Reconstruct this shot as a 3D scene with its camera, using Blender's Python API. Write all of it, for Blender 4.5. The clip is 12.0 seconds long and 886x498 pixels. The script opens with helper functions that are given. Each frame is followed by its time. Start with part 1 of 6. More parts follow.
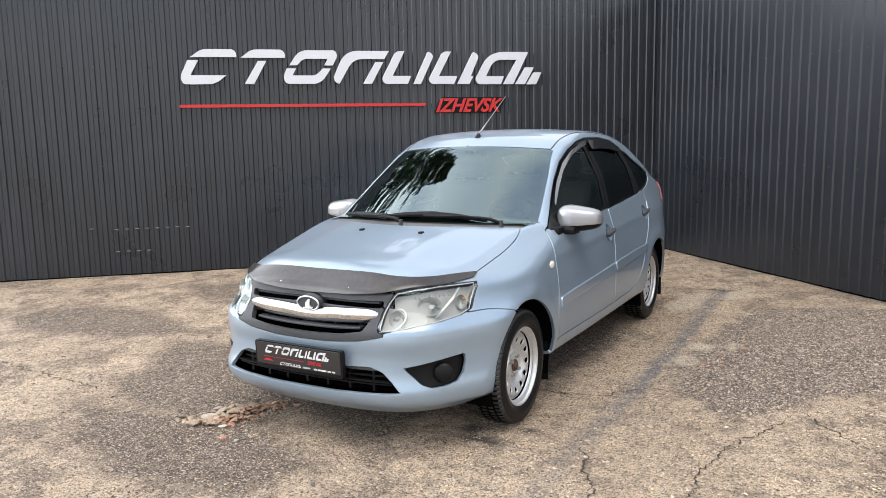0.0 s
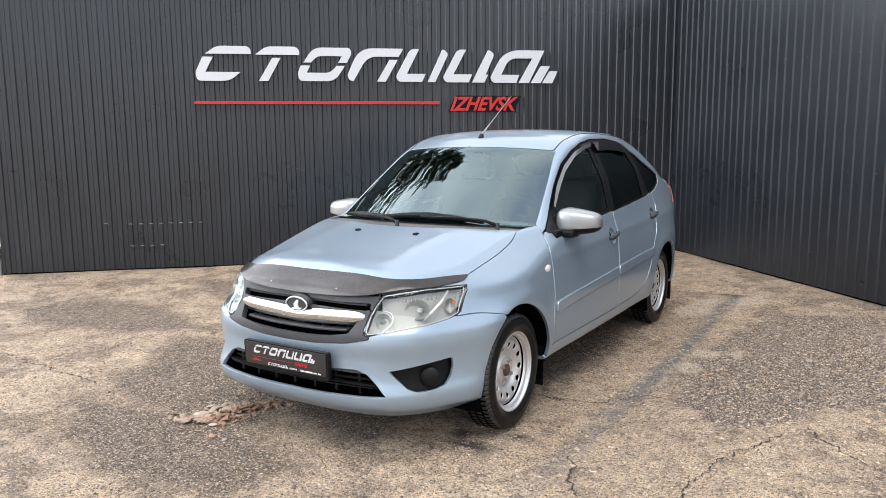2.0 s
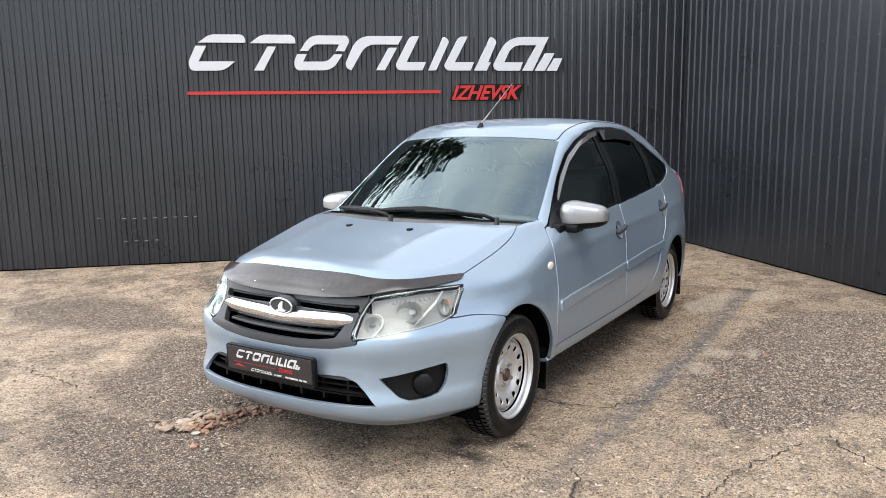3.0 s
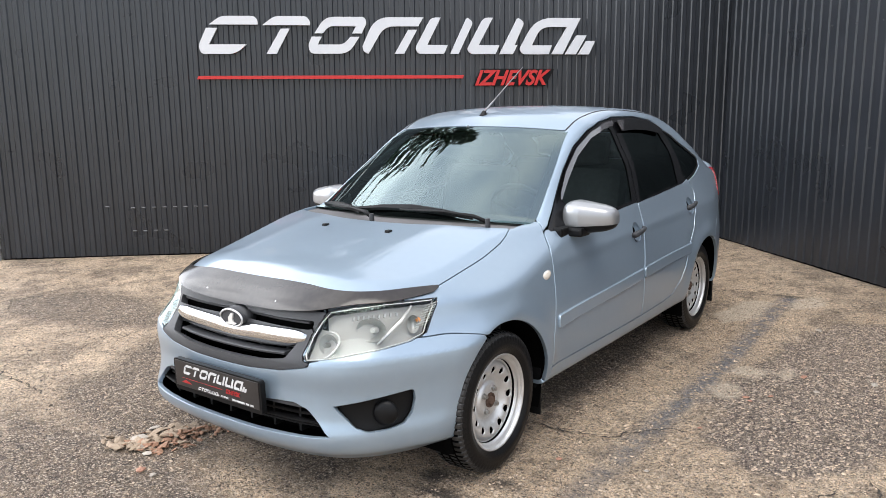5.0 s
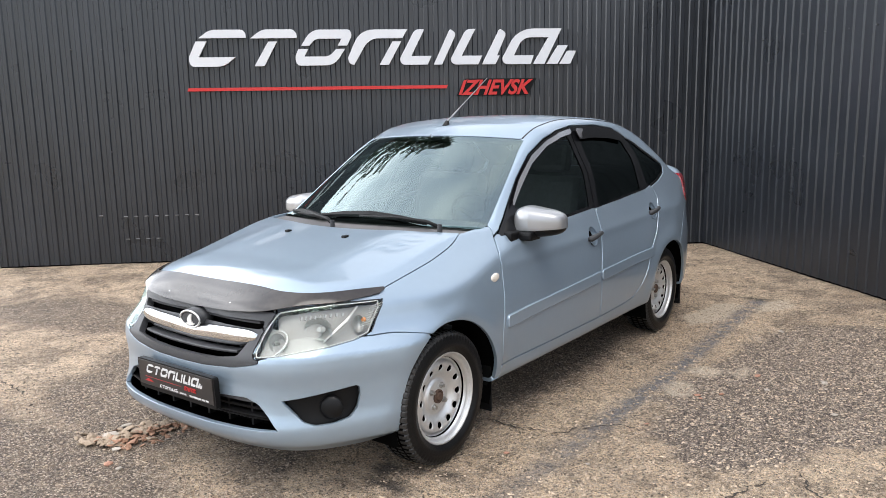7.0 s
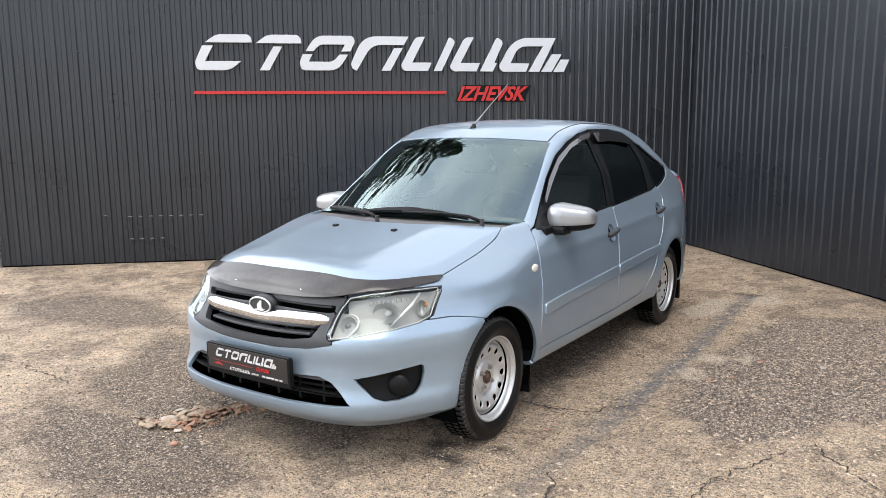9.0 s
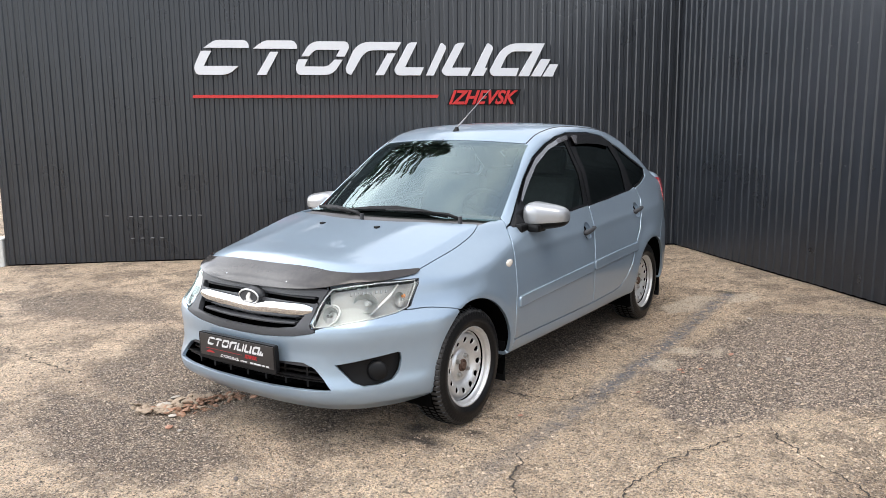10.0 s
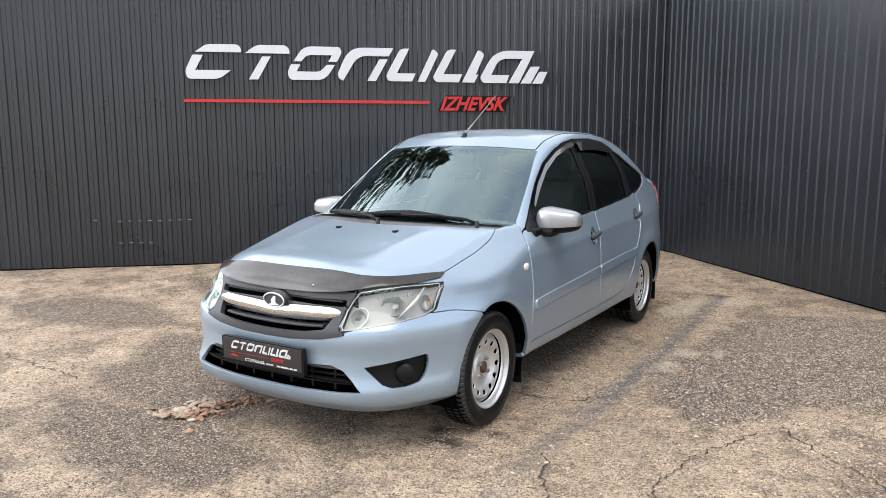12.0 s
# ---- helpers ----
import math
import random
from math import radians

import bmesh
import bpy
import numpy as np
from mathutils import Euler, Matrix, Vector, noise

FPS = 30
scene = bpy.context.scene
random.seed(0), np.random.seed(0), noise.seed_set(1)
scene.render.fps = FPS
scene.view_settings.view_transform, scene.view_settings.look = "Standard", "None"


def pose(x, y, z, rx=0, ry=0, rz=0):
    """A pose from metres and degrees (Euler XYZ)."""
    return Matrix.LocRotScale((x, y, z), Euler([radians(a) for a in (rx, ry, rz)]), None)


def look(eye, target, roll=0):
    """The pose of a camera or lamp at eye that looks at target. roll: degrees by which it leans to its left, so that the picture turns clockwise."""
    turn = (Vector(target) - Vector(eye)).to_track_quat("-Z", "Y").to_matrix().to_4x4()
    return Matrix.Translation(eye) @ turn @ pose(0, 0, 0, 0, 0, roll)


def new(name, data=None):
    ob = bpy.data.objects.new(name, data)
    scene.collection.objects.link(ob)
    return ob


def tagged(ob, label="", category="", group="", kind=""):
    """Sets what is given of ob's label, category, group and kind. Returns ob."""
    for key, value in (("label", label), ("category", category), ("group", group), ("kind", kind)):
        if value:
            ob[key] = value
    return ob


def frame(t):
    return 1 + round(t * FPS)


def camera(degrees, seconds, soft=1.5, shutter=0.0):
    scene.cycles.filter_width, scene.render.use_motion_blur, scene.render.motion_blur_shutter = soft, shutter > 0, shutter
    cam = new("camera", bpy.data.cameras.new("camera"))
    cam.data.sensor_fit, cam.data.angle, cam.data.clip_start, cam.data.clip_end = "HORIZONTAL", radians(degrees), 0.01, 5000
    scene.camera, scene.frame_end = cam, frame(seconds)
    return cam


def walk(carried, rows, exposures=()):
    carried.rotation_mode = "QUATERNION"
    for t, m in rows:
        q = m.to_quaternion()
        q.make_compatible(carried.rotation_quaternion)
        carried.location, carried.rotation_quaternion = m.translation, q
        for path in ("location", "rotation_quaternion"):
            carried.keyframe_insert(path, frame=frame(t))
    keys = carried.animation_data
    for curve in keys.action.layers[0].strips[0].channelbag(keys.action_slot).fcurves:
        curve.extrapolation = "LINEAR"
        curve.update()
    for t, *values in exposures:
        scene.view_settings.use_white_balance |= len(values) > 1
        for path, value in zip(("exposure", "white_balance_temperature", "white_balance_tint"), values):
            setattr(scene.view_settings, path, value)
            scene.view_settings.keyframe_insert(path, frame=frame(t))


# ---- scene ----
cam = camera(60.3, 12.0, soft=0.6)
PATH = [
    (0, (2.263, -4.612, 1.415), (1.287, -2.89, 1.127), -1.1),
    (0.5, (2.428, -4.624, 1.43), (1.432, -2.915, 1.14), -1.0),
    (1, (2.546, -4.622, 1.428), (1.527, -2.925, 1.137), -0.8),
    (1.5, (2.518, -4.575, 1.42), (1.483, -2.889, 1.13), -0.6),
    (2, (2.389, -4.483, 1.432), (1.351, -2.799, 1.137), -0.5),
    (2.5, (2.308, -4.392, 1.427), (1.268, -2.712, 1.122), -0.7),
    (3, (2.313, -4.251, 1.423), (1.26, -2.58, 1.105), -0.9),
    (3.2, (2.34, -4.194, 1.435), (1.277, -2.532, 1.111), -0.9),
    (4.8, (2.336, -3.806, 1.417), (1.199, -2.196, 1.076), -0.2),
    (5, (2.316, -3.713, 1.429), (1.16, -2.119, 1.078), -0.6),
    (5.5, (2.337, -3.617, 1.439), (1.162, -2.037, 1.09), -0.8),
    (6, (2.463, -3.632, 1.447), (1.276, -2.06, 1.102), -0.9),
    (6.5, (2.589, -3.669, 1.434), (1.402, -2.094, 1.099), -1.1),
    (6.7, (2.628, -3.669, 1.437), (1.44, -2.095, 1.104), -1.1),
    (8.3, (2.447, -4.018, 1.427), (1.353, -2.374, 1.112), -0.7),
    (8.5, (2.42, -4.055, 1.422), (1.326, -2.411, 1.108), -0.6),
    (9, (2.456, -4.142, 1.42), (1.358, -2.501, 1.105), -0.5),
    (9.5, (2.573, -4.199, 1.422), (1.472, -2.56, 1.109), -0.4),
    (10, (2.68, -4.263, 1.42), (1.575, -2.625, 1.112), -0.5),
    (10.5, (2.728, -4.265, 1.422), (1.627, -2.623, 1.122), -0.5),
    (11, (2.699, -4.284, 1.426), (1.614, -2.629, 1.134), -0.4),
    (11.5, (2.6, -4.359, 1.425), (1.54, -2.688, 1.136), -0.2),
    (12, (2.484, -4.452, 1.419), (1.451, -2.765, 1.126), -0.1),
]
walk(cam, [(t, look(eye, target, roll)) for t, eye, target, roll in PATH])


# ---- sky and sun: a bright, mostly clouded day ----
SUN_FROM, ADDED_SKY_GLOW = Vector((2.0, -2.6, 8.5)), Vector((-8.0, -3.6, 2.6))
SUN_HIGH, SUN_TURN = 68.9, 142.4


def make_world():
    world = bpy.data.worlds.new("sky")
    world.use_nodes = True
    scene.world = world
    n, l = world.node_tree.nodes, world.node_tree.links
    n.clear()
    out, bg = n.new("ShaderNodeOutputWorld"), n.new("ShaderNodeBackground")
    sky = n.new("ShaderNodeTexSky")
    sky.sky_type, sky.sun_disc = "NISHITA", False
    sky.sun_elevation, sky.sun_rotation = radians(SUN_HIGH), radians(SUN_TURN)
    coord, noise_a, ramp, mix = n.new("ShaderNodeTexCoord"), n.new("ShaderNodeTexNoise"), n.new("ShaderNodeValToRGB"), n.new("ShaderNodeMixRGB")
    noise_a.inputs["Scale"].default_value = 2.2
    noise_a.inputs["Detail"].default_value = 6.0
    noise_a.inputs["Roughness"].default_value = 0.55
    ramp.color_ramp.elements[0].position, ramp.color_ramp.elements[1].position = 0.36, 0.62
    ramp.color_ramp.elements[0].color, ramp.color_ramp.elements[1].color = (0.30, 0.30, 0.30, 1), (0.97, 0.97, 0.97, 1)
    # an added lobe of brighter sky, aimed to lighten the right wall
    dot, lift, power, gain, tint = n.new("ShaderNodeVectorMath"), n.new("ShaderNodeMath"), n.new("ShaderNodeMath"), n.new("ShaderNodeMath"), n.new("ShaderNodeMixRGB")
    dot.operation, lift.operation, power.operation, gain.operation = "DOT_PRODUCT", "MAXIMUM", "POWER", "MULTIPLY_ADD"
    dot.inputs[1].default_value = ADDED_SKY_GLOW.normalized()
    lift.inputs[1].default_value, power.inputs[1].default_value = 0.0, 3.0
    gain.inputs[1].default_value, gain.inputs[2].default_value = 2.9, 0.74
    tint.blend_type = "MULTIPLY"
    tint.inputs["Fac"].default_value = 1.0
    tint.inputs["Color1"].default_value = (7.0, 7.15, 7.45, 1)
    l.new(coord.outputs["Generated"], dot.inputs[0])
    l.new(dot.outputs["Value"], lift.inputs[0])
    l.new(lift.outputs[0], power.inputs[0])
    l.new(power.outputs[0], gain.inputs[0])
    l.new(gain.outputs[0], tint.inputs["Color2"])
    l.new(tint.outputs["Color"], mix.inputs["Color2"])
    l.new(coord.outputs["Generated"], noise_a.inputs["Vector"])
    l.new(noise_a.outputs["Fac"], ramp.inputs["Fac"])
    l.new(ramp.outputs["Color"], mix.inputs["Fac"])
    l.new(sky.outputs["Color"], mix.inputs["Color1"])
    l.new(mix.outputs["Color"], bg.inputs["Color"])
    bg.inputs["Strength"].default_value = 0.172
    l.new(bg.outputs["Background"], out.inputs["Surface"])


make_world()
sun = new("sun", bpy.data.lights.new("sun", "SUN"))
sun.data.energy, sun.data.angle, sun.data.color = 1.25, radians(40), (1.0, 0.95, 0.88)
sun.matrix_world = look(SUN_FROM, (0, 0, 0))
scene.view_settings.exposure = 0.94

# ---- materials ----
def material(name, base, rough=0.5, metal=0.0, coat=0.0, vary=0.0, scale=8.0, bumpy=0.0, bump_scale=60.0, island=0.0, spec=0.5):
    """A surface with its colour varied at two scales and fine relief."""
    m = bpy.data.materials.new(name)
    m.use_nodes = True
    n, l = m.node_tree.nodes, m.node_tree.links
    b = n["Principled BSDF"]
    b.inputs["Roughness"].default_value, b.inputs["Metallic"].default_value = rough, metal
    b.inputs["Coat Weight"].default_value, b.inputs["Coat Roughness"].default_value = coat, 0.03
    b.inputs["Specular IOR Level"].default_value = spec
    b.inputs["Base Color"].default_value = (*base, 1)
    if vary or bumpy or island:
        coord = n.new("ShaderNodeTexCoord")
    if vary or island:
        big, small, mix, value = n.new("ShaderNodeTexNoise"), n.new("ShaderNodeTexNoise"), n.new("ShaderNodeMath"), n.new("ShaderNodeHueSaturation")
        big.inputs["Scale"].default_value, small.inputs["Scale"].default_value = scale, scale * 9
        big.inputs["Detail"].default_value = small.inputs["Detail"].default_value = 4
        l.new(coord.outputs["Object"], big.inputs["Vector"])
        l.new(coord.outputs["Object"], small.inputs["Vector"])
        mix.operation = "ADD"
        l.new(big.outputs["Fac"], mix.inputs[0])
        l.new(small.outputs["Fac"], mix.inputs[1])
        to = n.new("ShaderNodeMapRange")
        to.inputs["From Min"].default_value, to.inputs["From Max"].default_value = 0.6, 1.4
        to.inputs["To Min"].default_value, to.inputs["To Max"].default_value = 1 - vary, 1 + vary
        l.new(mix.outputs[0], to.inputs["Value"])
        last = to.outputs["Result"]
        if island:
            geo, spread, times = n.new("ShaderNodeNewGeometry"), n.new("ShaderNodeMapRange"), n.new("ShaderNodeMath")
            spread.inputs["To Min"].default_value, spread.inputs["To Max"].default_value = 1 - island, 1 + island
            times.operation = "MULTIPLY"
            l.new(geo.outputs["Random Per Island"], spread.inputs["Value"])
            l.new(spread.outputs["Result"], times.inputs[0])
            l.new(last, times.inputs[1])
            last = times.outputs[0]
        value.inputs["Color"].default_value = (*base, 1)
        l.new(last, value.inputs["Value"])
        l.new(value.outputs["Color"], b.inputs["Base Color"])
    if bumpy:
        fine, relief = n.new("ShaderNodeTexNoise"), n.new("ShaderNodeBump")
        fine.inputs["Scale"].default_value, fine.inputs["Detail"].default_value = bump_scale, 5
        relief.inputs["Strength"].default_value, relief.inputs["Distance"].default_value = bumpy, 0.01
        l.new(coord.outputs["Object"], fine.inputs["Vector"])
        l.new(fine.outputs["Fac"], relief.inputs["Height"])
        l.new(relief.outputs["Normal"], b.inputs["Normal"])
    return m


def pane_material(name, tint, gloss=0.0, ior=1.5):
    """Thin glass: what lies behind it shows through its tint, and it mirrors by Fresnel's law."""
    m = bpy.data.materials.new(name)
    m.use_nodes = True
    n, l = m.node_tree.nodes, m.node_tree.links
    n.clear()
    out, mix, clear, shine, fres = (n.new("ShaderNode" + k) for k in ("OutputMaterial", "MixShader", "BsdfTransparent", "BsdfGlossy", "Fresnel"))
    clear.inputs["Color"].default_value = (*tint, 1)
    shine.inputs["Roughness"].default_value = gloss
    shine.inputs["Color"].default_value = (0.82, 1.0, 1.0, 1)
    fres.inputs["IOR"].default_value = ior
    l.new(fres.outputs["Fac"], mix.inputs["Fac"])
    l.new(clear.outputs["BSDF"], mix.inputs[1])
    l.new(shine.outputs["BSDF"], mix.inputs[2])
    l.new(mix.outputs["Shader"], out.inputs["Surface"])
    return m


PAINT = material("silver_blue_paint", (0.257, 0.325, 0.393), rough=0.34, metal=0.5, coat=0.7, vary=0.02, scale=3)
SILVER = material("silver_paint", (0.26, 0.264, 0.27), rough=0.34, metal=0.5, coat=0.7)
BLACK = material("black_plastic", (0.006, 0.006, 0.0064), rough=0.42, vary=0.15, scale=20, spec=0.15)
GREY_PLASTIC = material("dark_grey_plastic", (0.034, 0.035, 0.038), rough=0.5, vary=0.1, scale=25, bumpy=0.05, bump_scale=400, spec=0.3)
# near-black that paints shade into gaps, grooves, wheel wells and hollows
SHADE_BLACK = material("shaded_inner", (0.002, 0.002, 0.002), rough=0.9, spec=0.02)
RUBBER = material("tyre_rubber", (0.006, 0.006, 0.0064), rough=0.38, vary=0.35, scale=14, bumpy=0.1, bump_scale=180, spec=0.17)
TREAD = material("tread_rubber", (0.013, 0.0127, 0.0125), rough=0.55, vary=0.45, scale=25, bumpy=0.2, bump_scale=220)
STEEL_PAINT = material("silver_wheel_paint", (0.56, 0.56, 0.555), rough=0.36, metal=0.6, vary=0.12, scale=20, bumpy=0.03, bump_scale=90)
CHROME = material("chrome", (0.62, 0.63, 0.64), rough=0.09, metal=1.0)
RUST = material("rusty_steel", (0.10, 0.06, 0.042), rough=0.75, metal=0.3, vary=0.4, scale=90, bumpy=0.3, bump_scale=200)
STEEL = material("bolt_steel", (0.4, 0.39, 0.37), rough=0.4, metal=0.9, vary=0.2, scale=120)
# paler smoked acrylic: the sky's sheen is put into its colour
SMOKE_SHEEN = material("smoked_acrylic_sheen", (0.04, 0.036, 0.037), rough=0.16, coat=0.5, spec=0.9, vary=0.15, scale=9)
SMOKE = material("smoked_acrylic", (0.028, 0.024, 0.022), rough=0.13, spec=0.45, coat=0.0, vary=0.3, scale=5)
FRAME_BLACK = material("satin_black_frame", (0.005, 0.005, 0.0058), rough=0.2, vary=0.15, scale=20, spec=0.18)
WINDSCREEN = pane_material("windscreen_glass", (0.42, 0.50, 0.48), ior=2.5)
SIDE_GLASS = pane_material("side_glass", (0.50, 0.56, 0.55), 0.02, ior=1.28)
TINTED = pane_material("tinted_glass", (0.012, 0.012, 0.014), 0.06, ior=1.17)
LAMP_GLASS = pane_material("lamp_cover", (0.95, 0.95, 0.94), ior=1.38)
LAMP_INNER = material("lamp_housing", (0.42, 0.412, 0.39), rough=0.55, metal=0.0, spec=0.25, vary=0.06, scale=30)
LAMP_WHITE = material("lamp_pale", (0.64, 0.64, 0.62), rough=0.2, metal=0.2)
COWL_PLASTIC = material("scuttle_plastic", (0.10, 0.095, 0.095), rough=0.55, vary=0.15, scale=18)
REFLECTOR = material("lamp_reflector", (0.50, 0.50, 0.485), rough=0.34, metal=0.7)
AERIAL_GREY = material("aerial_grey", (0.24, 0.24, 0.245), rough=0.35, metal=0.5)
REPEATER = material("repeater_lens", (0.60, 0.55, 0.48), rough=0.2, vary=0.25, scale=45, coat=0.3)
AMBER = material("amber_bulb", (0.75, 0.32, 0.12), rough=0.25)
RED_LENS = material("red_lens", (0.26, 0.008, 0.014), rough=0.15, coat=0.3)
CABIN = material("cabin_grey", (0.09, 0.092, 0.095), rough=0.75, vary=0.15, scale=12)
SEAT = material("seat_cloth", (0.13, 0.137, 0.143), rough=0.9, vary=0.2, scale=40)
LETTER_WHITE = material("white_letter_acrylic", (0.57, 0.58, 0.60), rough=0.4, vary=0.03, scale=4)
LETTER_RED = material("red_letter_acrylic", (0.46, 0.016, 0.015), rough=0.4, vary=0.05, scale=6)
PLATE_BLACK = material("black_plate", (0.02, 0.018, 0.018), rough=0.3, vary=0.2, scale=10)
PLATE_WHITE = material("plate_white", (0.50, 0.50, 0.50), rough=0.4)
PLATE_RED = material("plate_red", (0.34, 0.016, 0.018), rough=0.4)
CONCRETE = material("pale_concrete", (0.5, 0.5, 0.48), rough=0.85, vary=0.2, scale=10, bumpy=0.2)

# ---- the car's body as one smooth form ----
def spline(knots):
    """A smooth curve through (x, y) knots, flat-ended beyond them."""
    xs, ys = np.array([k[0] for k in knots], float), np.array([k[1] for k in knots], float)
    h = np.diff(xs)
    d = np.diff(ys) / h
    m = np.zeros(len(xs))
    m[1:-1] = (d[:-1] * h[1:] + d[1:] * h[:-1]) / (h[:-1] + h[1:])
    m[0], m[-1] = d[0], d[-1]

    def at(q):
        q = np.asarray(q, float)
        i = np.clip(np.searchsorted(xs, q) - 1, 0, len(h) - 1)
        t = np.clip((q - xs[i]) / h[i], 0, 1)
        t2, t3 = t * t, t * t * t
        y = (2 * t3 - 3 * t2 + 1) * ys[i] + (t3 - 2 * t2 + t) * h[i] * m[i] + (-2 * t3 + 3 * t2) * ys[i + 1] + (t3 - t2) * h[i] * m[i + 1]
        return y + np.where(q < xs[0], (q - xs[0]) * m[0], 0) + np.where(q > xs[-1], (q - xs[-1]) * m[-1], 0)

    return at


def smax(a, b, r):
    h = np.maximum(r - np.abs(a - b), 0) / r
    return np.maximum(a, b) + h * h * r * 0.25


def smin(a, b, r):
    return -smax(-a, -b, r)


def bump(q, mid, wide):
    return np.exp(-(((q - mid) / wide) ** 2))


def step(q, a, b):
    t = np.clip((q - a) / (b - a), 0, 1)
    return t * t * (3 - 2 * t)


AXLE_F, AXLE_R, HUB = -1.238, 1.238, 0.287
hood_mid = spline([(-2.1, 0.55), (-1.92, 0.722), (-1.85, 0.776), (-1.74, 0.822), (-1.5, 0.868), (-1.19, 0.922), (-0.95, 0.958), (-0.6, 0.975), (1.0, 1.0), (1.7, 1.02), (1.92, 1.072), (2.06, 1.105), (2.2, 1.115), (2.4, 1.10)])
hood_drop = spline([(-1.9, 0.05), (-1.5, 0.07), (-0.95, 0.03), (-0.5, 0.03), (2.2, 0.03)])
cabin_mid = spline([(-1.15, 0.838), (-0.95, 0.955), (-0.6, 1.176), (-0.3, 1.352), (-0.18, 1.402), (0.0, 1.437), (0.3, 1.464), (0.6, 1.464), (0.9, 1.442), (1.2, 1.365), (1.45, 1.255), (1.7, 1.132), (1.86, 1.078), (1.98, 1.058), (2.08, 1.050), (2.16, 1.045), (2.3, 1.0)])
side_section = spline([(0.1, 0.72), (0.2, 0.79), (0.27, 0.812), (0.34, 0.824), (0.45, 0.831), (0.55, 0.829), (0.65, 0.819), (0.74, 0.803), (0.82, 0.786), (0.9, 0.764), (0.96, 0.745), (1.05, 0.719), (1.15, 0.686), (1.25, 0.636), (1.38, 0.575), (1.5, 0.515)])
side_plan = spline([(-2.0, -0.08), (-1.5, -0.03), (-1.1, -0.01), (-0.6, 0.0), (0.9, 0.006), (1.4, 0.012), (1.75, -0.01), (2.0, -0.075), (2.3, -0.15)])
nose_plan = spline([(-0.3, 0.013), (0, 0.0), (0.25, 0.009), (0.4, 0.032), (0.5, 0.066), (0.6, 0.146), (0.694, 0.288), (0.76, 0.405), (0.82, 0.53), (0.9, 0.72)])
front_rise = spline([(0.1, 0.12), (0.2, 0.045), (0.25, -0.012), (0.3, -0.026), (0.36, -0.008), (0.45, 0.0), (0.54, -0.007), (0.575, 0.0), (0.60, 0.014), (0.64, 0.040), (0.68, 0.06), (0.74, 0.085), (0.8, 0.15), (0.9, 0.3)])
rear_rise = spline([(0.1, 0.25), (0.2, 0.12), (0.28, 0.05), (0.4, 0.01), (0.55, 0.0), (0.66, 0.010), (0.72, 0.032), (0.9, 0.05), (1.03, 0.068), (1.2, 0.2)])


def body(p):
    """Below nought inside the body; about the distance from its skin near it."""
    x, y, z = np.abs(p[..., 0]), p[..., 1], p[..., 2]
    # bonnet and tail
    slope = (hood_mid(y + 0.01) - hood_mid(y - 0.01)) / 0.02
    low = (z - hood_mid(y) + hood_drop(y) * (x / 0.65) ** 2.4 - 0.007 * bump(x - 0.05 * (y + 1.0), 0.37, 0.09) * step(-y, 0.9, 1.15) * step(y, -1.8, -1.55)) / np.sqrt(1 + slope**2)
    # windscreen, roof and sloping back
    q = y - 0.42 * x**2 * step(-y, -0.35, 0.15) + 0.3 * x**2 * step(y, 1.0, 1.6)
    slope = (cabin_mid(q + 0.01) - cabin_mid(q - 0.01)) / 0.02
    high = (z - cabin_mid(q) + 0.10 * x**2.2) / np.sqrt(1 + slope**2)
    top = smin(low, high, 0.02)
    # flanks, with the wheel arches' lips and the fold along the doors
    side = x - side_section(z) - side_plan(y)
    for axle in (AXLE_F, AXLE_R):
        r = np.hypot(y - axle, z - HUB)
        side = side - 0.016 * bump(r, 0.36, 0.06) * step(z, 0.2, 0.4) - 0.008 * bump(r, 0.5, 0.12) * step(z, 0.3, 0.5)
    side = side - 0.004 * bump(z - 0.03 * y, 0.8, 0.03) * step(y, -0.9, -0.7)
    # nose and tail ends
    rise = front_rise(z)
    nose = nose_plan(x) + rise * np.where(rise > 0, 1 + 1.4 * (np.minimum(x, 0.8) / 0.67) ** 4, 1)
    nose = nose + 0.034 * bump(x, 0.0, 0.33) * step(z, 0.555, 0.65)
    front = ((-1.955 + nose) - y) / np.sqrt(1 + ((nose_plan(x + 0.01) - nose_plan(x - 0.01)) / 0.02) ** 2)
    rear = (y - (2.22 - 0.10 * x**2 - 1.9 * x**6 - rear_rise(z))) / np.sqrt(1 + np.clip(0.2 * x + 9 * x**5, 0, 2.0) ** 2)
    f = smax(top, side, 0.055)
    f = smax(f, front, 0.045)
    f = smax(f, rear, 0.08)
    return smax(f, 0.258 - 0.075 * step(-y, 1.3, 1.62) + 0.02 * step(y, 1.6, 2.1) - z, 0.03)

# ---- building helpers ----
def mesh_of(name, verts, faces, mat=None, smooth=False):
    me = bpy.data.meshes.new(name)
    me.from_pydata([tuple(map(float, v)) for v in verts], [], [tuple(map(int, f)) for f in faces])
    if mat:
        me.materials.append(mat)
    if smooth:
        me.polygons.foreach_set("use_smooth", [True] * len(me.polygons))
    me.update()
    return me


def part(name, bm, mat, parent=None, label="", smooth=False):
    """Links a bmesh or a mesh as one object under a thing or a part."""
    if isinstance(bm, bmesh.types.BMesh):
        me = bpy.data.meshes.new(name)
        bm.to_mesh(me)
        bm.free()
        me.materials.append(mat)
        if smooth:
            me.polygons.foreach_set("use_smooth", [True] * len(me.polygons))
    else:
        me = bm
        if mat and not me.materials:
            me.materials.append(mat)
    ob = new(name, me)
    ob.parent = parent
    return tagged(ob, label) if label else ob


